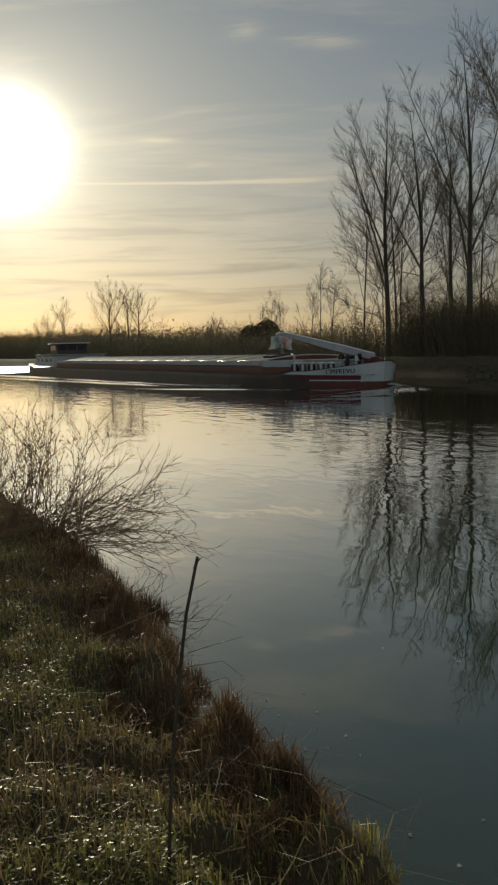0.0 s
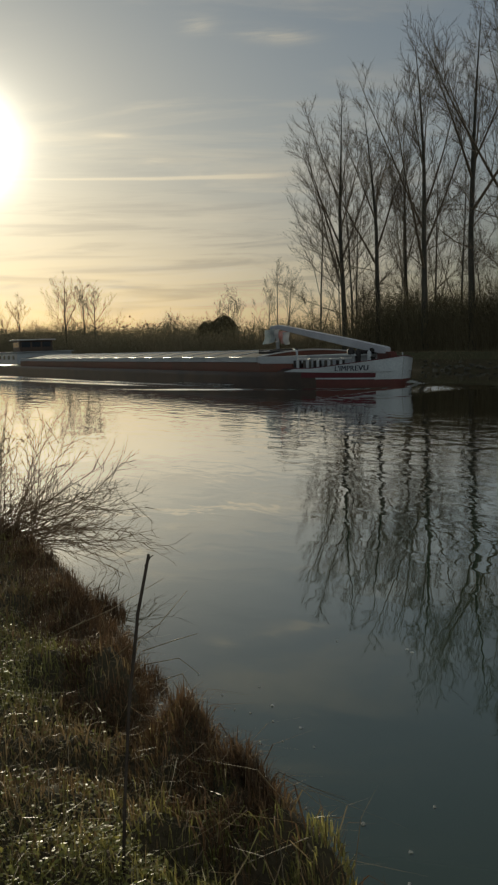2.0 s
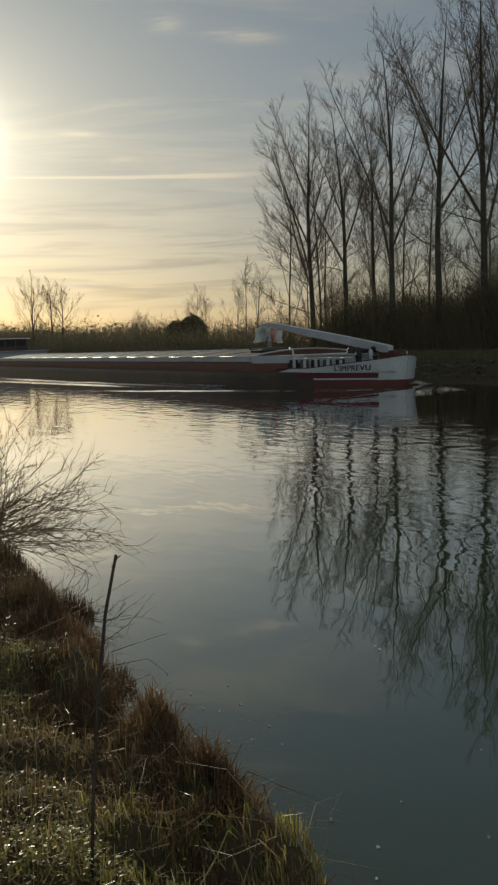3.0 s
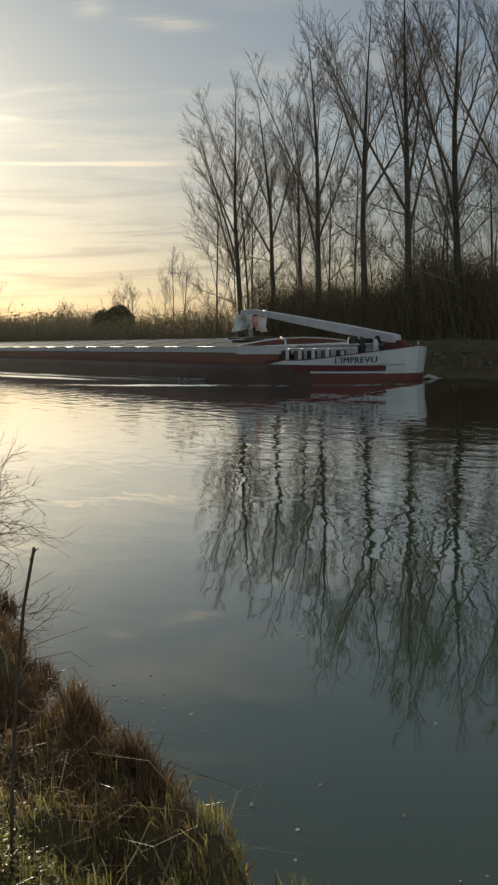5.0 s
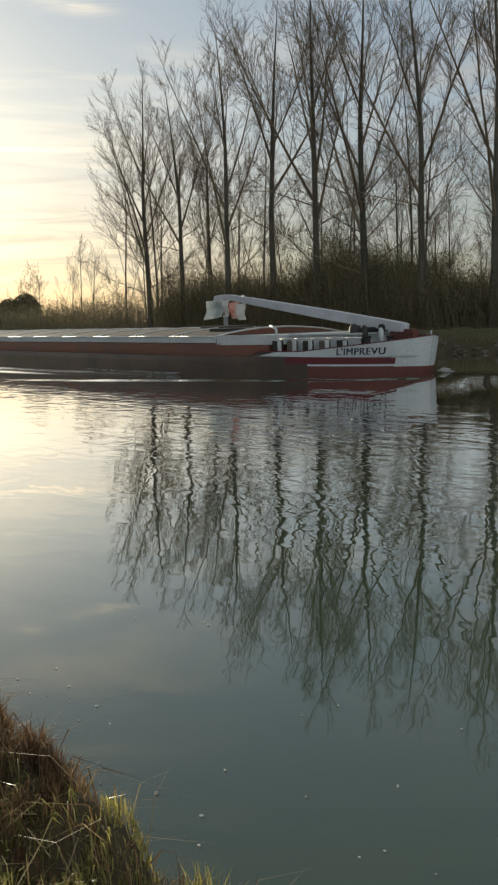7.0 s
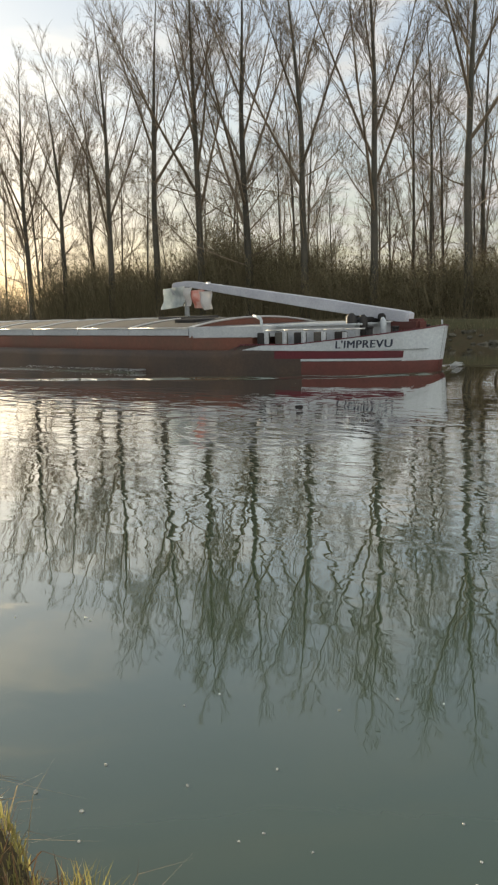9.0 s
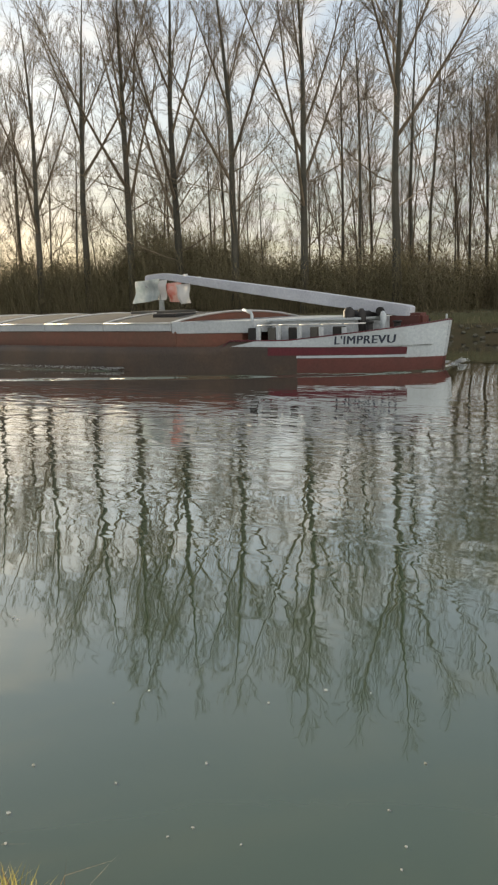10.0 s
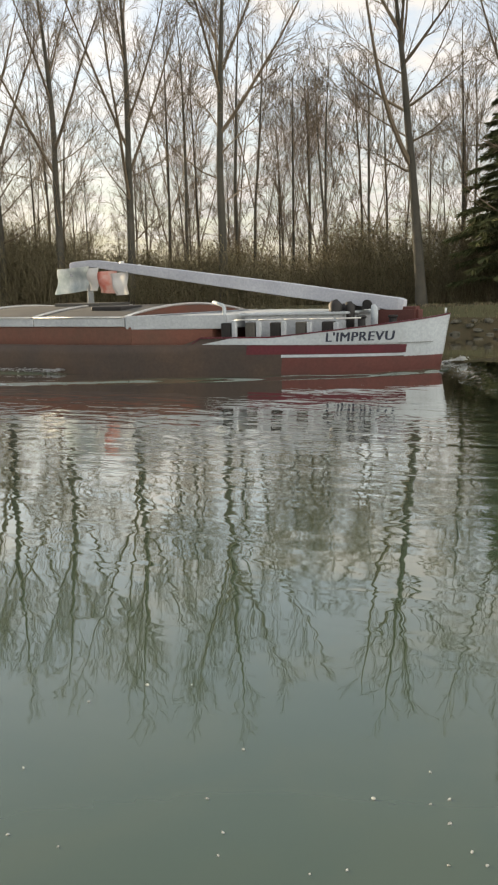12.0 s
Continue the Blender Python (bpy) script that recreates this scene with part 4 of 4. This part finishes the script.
def build_waves():
    out = []
    lab = "smooth wave pushed up by the barge"
    for side in (-1, 1):
        w = tagged(new("bow_wave", ridge([(0.15, 0, 0), (-0.15, side * 0.8, 0), (-1.3, side * 2.1, 0), (-4.0, side * 3.9, 0), (-8.5, side * 6.2, 0), (-14, side * 8.6, 0)],
                                     [0.06, 0.07, 0.06, 0.07, 0.05, 0.0] if side < 0 else [0.05, 0.08, 0.08, 0.07, 0.05, 0.0], [0.3, 0.4, 0.5, 0.7, 0.8, 0.9], 3 + side)), lab, "wave")
        s = tagged(new("side_wave", ridge([(-7.6, side * 3.5, 0), (-9.5, side * 3.9, 0), (-14, side * 4.3, 0), (-24, side * 5.2, 0), (-45, side * 6.5, 0), (-70, side * 8.5, 0)],
                                      [0.0, 0.07, 0.085, 0.08, 0.09, 0.04], [0.15, 0.45, 0.7, 0.9, 1.0, 1.2], 8 + side, WAKE)), lab, "wave")
        t = tagged(new("side_wave", ridge([(-11, side * 5.2, 0), (-17, side * 5.9, 0), (-30, side * 7.4, 0), (-50, side * 9.5, 0)],
                                      [0.0, 0.06, 0.06, 0.02], [0.4, 0.6, 0.8, 1.0], 18 + side, WAKE)), lab, "wave")
        out += [w, s, t]
    def patch_of(name, x0, x1, y0, y1, nx, ny, height, mat):
        v = [(x0 + (x1 - x0) * i / nx, y0 + (y1 - y0) * j / ny) for i in range(nx + 1) for j in range(ny + 1)]
        f = [(i * (ny + 1) + j, (i + 1) * (ny + 1) + j, (i + 1) * (ny + 1) + j + 1, i * (ny + 1) + j + 1) for i in range(nx) for j in range(ny)]
        return mesh_of(name, [(x, y, height(x, y)) for x, y in v], f, mat, True)

    def ease(k):
        k = min(max(k, 0.0), 1.0)
        return k * k * (3 - 2 * k)

    def swell(x, y):
        k = ease((x + 0.5 * min(y, 0.0) + 0.35) / 0.8) * (1 - ease((x - 1.4 + 0.3 * y) / 2.4))
        crest = 0.3 - 0.12 * max(x, 0)
        k *= min(max((y + 6.5) / (crest + 6.5), 0), 1) ** 1.15 if y < crest else 1 - ease((y - crest) / 4.0)
        return 0.16 * k - 0.006

    out.append(tagged(new("bow_swell", patch_of("bow_swell", -1.0, 10.0, -6.8, 4.5, 60, 60, swell, WATER)), "smooth swell pushed ahead of the bow", "wave"))

    def churn(x, y):
        k = ease((-70.5 - x) / 4) * ease((x + 135) / 30) * ease((11 - abs(y)) / 6)
        return k * (0.07 + 0.06 * noise.noise(Vector((x * 0.5, y * 0.7, 9)))) - 0.006

    out.append(tagged(new("stern_wash", patch_of("stern_wash", -135, -70.5, -11, 11, 130, 50, churn, CHURN)), "choppy wash glittering behind the barge's stern", "wave"))
    # broken water at the stem
    rng = random.Random(50)
    v, f = [], []
    for _ in range(420):
        k = rng.random() ** 1.7
        c = Vector((0.30 - 0.75 * k + rng.gauss(0, 0.05), 0.10 + 1.1 * k + rng.gauss(0, 0.10), 0.20 + 0.09 * (1 - k) * rng.random() - 0.12 * k))
        r = rng.uniform(0.008, 0.026)
        b = len(v)
        v += [c + Vector((r, 0, 0)), c + Vector((0, r * 1.5, 0)), c - Vector((r, 0, 0)), c - Vector((0, r * 1.5, 0)), c + Vector((0, 0, r * 0.7))]
        f += [(b, b + 1, b + 4), (b + 1, b + 2, b + 4), (b + 2, b + 3, b + 4), (b + 3, b, b + 4), (b + 3, b + 2, b + 1, b)]
    out.append(tagged(new("bow_foam", mesh_of("bow_foam", v, f, FOAM)), "white broken water at the barge's stem", "foam", kind="stuff"))
    v, f = [], []
    for _ in range(500):
        x = -8.6 - 6 * rng.random() ** 2
        c = Vector((x, -(3.55 + 0.05 * (-x - 8) + rng.gauss(0, 0.16)), 0.05 + 0.05 * rng.random()))
        r = rng.uniform(0.006, 0.02)
        b = len(v)
        v += [c + Vector((r * 3, 0, 0)), c + Vector((0, r, 0)), c - Vector((r * 3, 0, 0)), c - Vector((0, r, 0)), c + Vector((0, 0, r * 0.6))]
        f += [(b, b + 1, b + 4), (b + 1, b + 2, b + 4), (b + 2, b + 3, b + 4), (b + 3, b, b + 4), (b + 3, b + 2, b + 1, b)]
    out.append(tagged(new("side_foam", mesh_of("side_foam", v, f, FOAM)), "streaks of foam on the barge's side wave", "foam", kind="stuff"))
    return out


WAVES = build_waves()
BARGE_PATH = [(0, 6.21, 41.28, -66.0), (1, 7.04, 38.73, -66.0), (2, 7.89, 36.29, -66.1), (3, 8.75, 33.94, -66.3), (4, 9.62, 31.68, -66.5),
              (5, 10.50, 29.47, -66.8), (6, 11.37, 27.31, -67.1), (7, 12.24, 25.18, -67.3), (8, 13.09, 23.06, -67.35), (9, 13.92, 20.94, -67.3),
              (10, 14.73, 18.79, -67.1), (11, 15.51, 16.60, -66.8), (12, 16.25, 14.36, -66.35)]


# ---- the near bank ----
def blades(name, spots, heights, width, mat, label, lean=0.35, seed=0, segs=2):
    """Grass blades as thin bent strips, one mesh."""
    r = np.random.RandomState(seed)
    n = len(spots)
    base = np.array(spots)
    h = np.array(heights)[:, None]
    a = r.uniform(0, 6.283, n)
    side = np.stack([np.cos(a), np.sin(a), np.zeros(n)], 1) * (width * r.uniform(0.6, 1.3, n))[:, None]
    b = r.uniform(0, 6.283, n)
    bend = np.stack([np.cos(b), np.sin(b), np.zeros(n)], 1) * np.abs(r.normal(0, lean, n))[:, None]
    up = np.array([0, 0, 1.0])
    mid = base + (up * 0.62 + bend * 0.35) * h
    tip = base + (up * np.maximum(0.15, 1 - 0.45 * np.linalg.norm(bend, axis=1)[:, None]) + bend * 1.1) * h
    v = np.stack([base - side, base + side, mid + side * 0.7, mid - side * 0.7, tip], 1).reshape(-1, 3)
    o = (np.arange(n) * 5)[:, None]
    quads = (o + np.array([0, 1, 2, 3])).tolist()
    tris = (o + np.array([3, 2, 4])).tolist()
    return tagged(new(name, mesh_of(name, v.tolist(), quads + tris, mat)), label, "grass", kind="stuff")


def bank_spots(n, seed, q0, q1, v0, v1, dense=None):
    rng = random.Random(seed)
    out = []
    while len(out) < n:
        v = v0 + (v1 - v0) * rng.random() ** 1.5
        q = near_edge(v) + rng.uniform(q0, q1)
        if dense and rng.random() > dense(q, v):
            continue
        p = place(q, v)
        out.append((p.x, p.y, ground_height(q, v) - 0.01))
    return out


def build_bank():
    rng = random.Random(4)
    patch = lambda q, v: 0.15 + 0.85 * max(0.0, min(1.0, 0.5 + 1.6 * noise.noise(Vector((q * 1.1, v * 1.1, 2)))))
    anti = lambda q, v: 1.1 - patch(q, v)
    s = bank_spots(30000, 1, -2.0, 0.02, -0.5, 9.5, anti)
    blades("dead_grass", s, [rng.uniform(0.04, 0.13) for _ in s], 0.0028, GRASS_DEAD, "short brown dead grass on the bank", 0.7, 1)
    s = bank_spots(26000, 2, -2.0, -0.15, -0.5, 9.5, patch)
    blades("green_grass", s, [rng.uniform(0.04, 0.12) for _ in s], 0.003, GRASS_GREEN, "patchy green grass on the bank", 0.6, 2)
    s = bank_spots(13000, 3, -0.34, 0.16, -0.3, 9.0, lambda q, v: (1.0 if v > 2.25 else 0.12) * (1.0 if noise.noise(Vector((q * 4.2, v * 4.2, 6))) > -0.05 else 0.12))
    blades("edge_grass", s, [rng.uniform(0.06, 0.17) for _ in s], 0.0026, EDGE_GRASS, "rough reddish dead grass hanging over the bank edge", 0.8, 3)
    s = bank_spots(3200, 9, -1.8, 0.05, 0.0, 8.0)
    blades("straw_litter", s, [rng.uniform(0.06, 0.20) for _ in s], 0.0022, STRAW, "pale dry straw litter among the grass", 1.6, 9)
    s = []
    for _ in range(26000):
        v, q = rng.uniform(-7, 16), 1.2 - 9 * rng.random() ** 1.3
        if q > near_edge(v) - 0.05 or (q > -0.75 and -0.4 < v < 9.5):
            continue
        p = place(q, v)
        s.append((p.x, p.y, ground_height(q, v) - 0.01))
    blades("meadow_grass", s, [rng.uniform(0.06, 0.2) for _ in s], 0.006, GRASS_GREEN, "rough green grass behind the bank", 0.7, 15)
    # low leafy weeds
    r = np.random.RandomState(6)
    w = bank_spots(64000, 5, -2.0, -0.20, -0.5, 8.0, lambda q, v: patch(q, v) if q < near_edge(v) - 0.5 else 0.06)
    c = np.array(w) + np.stack([r.normal(0, 0.01, len(w)), r.normal(0, 0.01, len(w)), r.uniform(0.02, 0.09, len(w))], 1)
    n = len(w)
    a = r.normal(size=(n, 3)) * np.array([1, 1, 0.35])
    a /= np.linalg.norm(a, axis=1)[:, None]
    b = np.cross(a, np.array([0, 0, 1.0]) + r.normal(0, 0.35, (n, 3)))
    b /= np.linalg.norm(b, axis=1)[:, None]
    k = (0.0075 * r.uniform(0.6, 1.5, n))[:, None]
    v = np.stack([c - a * k, c - a * k * 0.2 + b * k * 0.6, c + a * k, c - a * k * 0.2 - b * k * 0.6], 1).reshape(-1, 3)
    tagged(new("leafy_weeds", mesh_of("leafy_weeds", v.tolist(), np.arange(n * 4).reshape(-1, 4).tolist(), WEEDS)), "low glossy leafy weeds on the bank", "weeds", kind="stuff")
    # tussocks along the edge
    for i, (x, y, rad, tall, mat, lab) in enumerate((
            (-0.42, 4.55, 0.20, 0.26, EDGE_GRASS, "reddish dead tussock at the bank edge"), (-0.16, 3.95, 0.16, 0.22, EDGE_GRASS, "reddish dead tussock at the bank edge"),
            (0.02, 3.45, 0.20, 0.22, EDGE_GRASS, "reddish dead tussock at the bank edge"), (0.20, 2.95, 0.17, 0.20, EDGE_GRASS, "brown dead tussock at the bank edge"),
            (0.53, 2.14, 0.10, 0.20, GRASS_GREEN, "bright green tussock at the bank edge"), (0.32, 2.36, 0.13, 0.08, GRASS_GREEN, "green tussock on the bank"),
            (-0.62, 5.2, 0.18, 0.25, EDGE_GRASS, "brown dead tussock at the bank edge"), (-0.75, 5.9, 0.2, 0.28, EDGE_GRASS, "dark dead tussock at the bank edge"))):
        spots, hs = [], []
        for _ in range(900 if mat is EDGE_GRASS else 300):
            a, d = rng.uniform(0, 6.283), rad * math.sqrt(rng.random())
            px, py = x + d * math.cos(a), y + d * math.sin(a)
            p = Vector((px, py, 0))
            spots.append((px, py, max(0.12, ground_height(p.dot(ACROSS), p.dot(ALONG))) + 0.05 * (1 - d / rad)))
            hs.append(tall * rng.uniform(0.5, 1.1) * (1 - 0.4 * d / rad))
        ob = blades("grass_tussock", spots, hs, 0.0026, mat, lab, 0.45, 30 + i)
        ob["kind"] = "thing"


build_bank()


def build_stick():
    pts = [(-0.262, 2.46, 0.36), (-0.248, 2.49, 0.62), (-0.225, 2.52, 0.90), (-0.190, 2.54, 1.16), (-0.153, 2.55, 1.325)]
    ob = tagged(new("upright_stick"), "thin dark stick planted upright in the bank", "stick")
    part("shaft", tube(pts, [0.005, 0.005, 0.0052, 0.0052, 0.0045], 8), STICK, ob)
    part("side_twig", tube([(-0.165, 2.548, 1.29), (-0.150, 2.55, 1.315), (-0.140, 2.55, 1.322)], [0.003, 0.0025, 0.001], 5), STICK, ob)


build_stick()


def build_reeds():
    """Long dry stalks leaning out over the water."""
    for pts in (((-0.75, 4.3, 0.55), (-0.45, 4.2, 0.70), (-0.20, 4.1, 0.86)), ((-0.45, 4.1, 0.50), (-0.22, 4.0, 0.68), (-0.09, 3.95, 0.84)),
                ((-0.30, 4.0, 0.56), (-0.15, 3.95, 0.62), (-0.05, 3.9, 0.66)), ((-0.30, 4.05, 0.48), (-0.14, 4.0, 0.52), (-0.05, 3.95, 0.46)),
                ((-0.24, 3.9, 0.45), (-0.12, 3.8, 0.52), (-0.07, 3.75, 0.44))):
        tagged(part("dry_stalk", tube(pts, [0.0022, 0.0018, 0.001], 5), STRAW), "long dry stalk leaning over the water", "stalk", "dry stalks")


build_reeds()


def build_bush():
    rng = random.Random(12)
    bush = tagged(new("bare_bush"), "bare tangled willow bush leaning over the water", "bush")
    base = Vector((-1.75, 7.6, 0.30))
    for i in range(165):
        v, f = [], []
        start = base + Vector((rng.uniform(-1.3, 0.30), rng.uniform(-0.5, 0.6), 0))
        # upright shoots at the back, low arching ones over the water
        if rng.random() < 0.42:
            d, rise = Vector((rng.uniform(-0.25, 0.4), rng.uniform(-0.3, 0.3), 1.0)).normalized(), 0.05
            length = rng.uniform(0.85, 1.25)
        else:
            d, rise = Vector((1.0, rng.uniform(-0.45, 0.2), rng.uniform(0.15, 0.95))).normalized(), rng.uniform(-0.10, 0.02)
            length = rng.uniform(0.75, 1.36)
        p, r = grow(rng, start, d, length, 0.0055, rise, 0.06, 7)
        add_tube(v, f, p, r, 4)
        for j in range(9):
            sp, sd = along(p, 0.2 + 0.085 * j)
            bp, br = grow(rng, sp, turn_about(sd, radians(rng.uniform(20, 60)), rng.uniform(0, 6.28)), rng.uniform(0.12, 0.42), 0.0032, 0.02, 0.09, 4)
            add_tube(v, f, bp, br, 3)
            for q in range(3):
                wp, wd = along(bp, rng.uniform(0.2, 0.95))
                gp, gr = grow(rng, wp, turn_about(wd, radians(rng.uniform(20, 50)), rng.uniform(0, 6.28)), rng.uniform(0.05, 0.2), 0.0022, 0.0, 0.1, 2)
                add_tube(v, f, gp, gr, 3)
        part("branch", mesh_of("branch", v, f, BUSHWOOD), None, bush)


build_bush()


# ---- flecks of foam drifting on the water ----
FLECKS = [(0.59, 3.42), (0.81, 5.66), (1.21, 5.44), (0.06, 4.85), (0.32, 4.66), (0.27, 4.94), (0.12, 4.63), (0.20, 4.58), (0.31, 4.46), (0.34, 4.22), (0.48, 4.14), (0.23, 4.21), (-0.07, 5.18), (0.44, 4.36), (0.73, 3.20), (0.38, 3.57), (1.16, 3.21), (1.54, 3.18), (1.38, 3.94), (1.23, 5.38), (0.90, 3.52), (1.31, 2.77), (1.21, 2.76), (1.58, 3.99), (2.03, 3.57), (0.68, 3.00), (2.00, 2.52), (2.34, 3.56), (2.51, 3.42), (2.49, 2.13), (2.63, 1.97), (2.71, 1.95), (2.59, 1.84), (1.83, 2.20), (1.92, 2.30), (2.33, 2.74), (2.40, 1.68), (2.52, 1.68), (2.50, 1.60), (2.80, 2.13), (2.01, 1.93), (2.12, 1.87), (1.42, 2.59)]


def build_flecks():
    rng = random.Random(31)
    kinds = []
    for k in range(5):
        n = 9
        rim = [(math.cos(math.tau * i / n) * rng.uniform(0.6, 1.2), math.sin(math.tau * i / n) * rng.uniform(0.35, 0.8)) for i in range(n)]
        verts = [(x * 0.011, y * 0.011, -0.001) for x, y in rim] + [(x * 0.008, y * 0.008, 0.0055) for x, y in rim] + [(0, 0, 0.007)]
        faces = [(i, (i + 1) % n, n + (i + 1) % n, n + i) for i in range(n)] + [(n + i, n + (i + 1) % n, 2 * n) for i in range(n)]
        kinds.append(mesh_of("foam_fleck", verts, faces, FOAM, True))
    out = []
    for i, (x, y) in enumerate(FLECKS):
        ob = tagged(new("foam_fleck", kinds[i % 5]), "small white fleck of foam drifting on the water", "foam", "drifting foam flecks")
        d = math.hypot(x, y)
        s = rng.uniform(0.55, 1.0) * (2.2 if i == 0 else 1.0) * (0.6 + d / 9)
        ob.scale = (s, s, s)
        out.append((ob, x, y, rng.uniform(0, 360)))
    return out


DRIFTING = build_flecks()


def build_bank_stones():
    """Stone pitching along the far waterline."""
    rng = random.Random(17)
    kinds = []
    for k in range(4):
        bm = bmesh.new()
        bmesh.ops.create_icosphere(bm, subdivisions=1, radius=0.5)
        for v in bm.verts:
            v.co *= rng.uniform(0.75, 1.15)
            v.co.z *= 0.6
        me = bpy.data.meshes.new("stone")
        bm.to_mesh(me)
        bm.free()
        me.materials.append(STONE)
        kinds.append(me)
    edge = tagged(new("bank_edging"), "rough stone edging at the far waterline", "edging", kind="structure")
    for i in range(230):
        v = 46 - 58 * i / 230 + rng.uniform(-0.2, 0.2)
        q = FAR_Q + rng.uniform(2.6, 3.4)
        ob = new("stone", kinds[i % 4])
        ob.parent = edge
        s = rng.uniform(0.16, 0.42)
        ob.matrix_basis = Matrix.Translation(place(q, v, ground_height(q, v) + 0.04)) @ pose(0, 0, 0, rng.uniform(-15, 15), rng.uniform(-15, 15), rng.uniform(0, 360)) @ Matrix.Diagonal((s * 1.3, s, s, 1))
    s = []
    for _ in range(16000):
        v, q = rng.uniform(-14, 60), FAR_Q + rng.uniform(3.2, 5.2)
        p = place(q, v)
        s.append((p.x, p.y, ground_height(q, v)))
    blades("far_bank_grass", s, [rng.uniform(0.07, 0.2) for _ in s], 0.010, BRUSH, "rough dead grass along the far towpath", 0.5, 77)


build_bank_stones()


def motions():
    for ob in (BARGE, *WAVES):
        walk(ob, [(t, pose(x + eye_at(t).x, y + eye_at(t).y, 0, 0, 0, turn)) for t, x, y, turn in BARGE_PATH])
    for ob, x, y, turn in DRIFTING:
        walk(ob, [(t, pose(x - 0.004 * t, y + 0.011 * t, 0.001, 0, 0, turn + 2 * t)) for t in (0, 6, 12)])


motions()
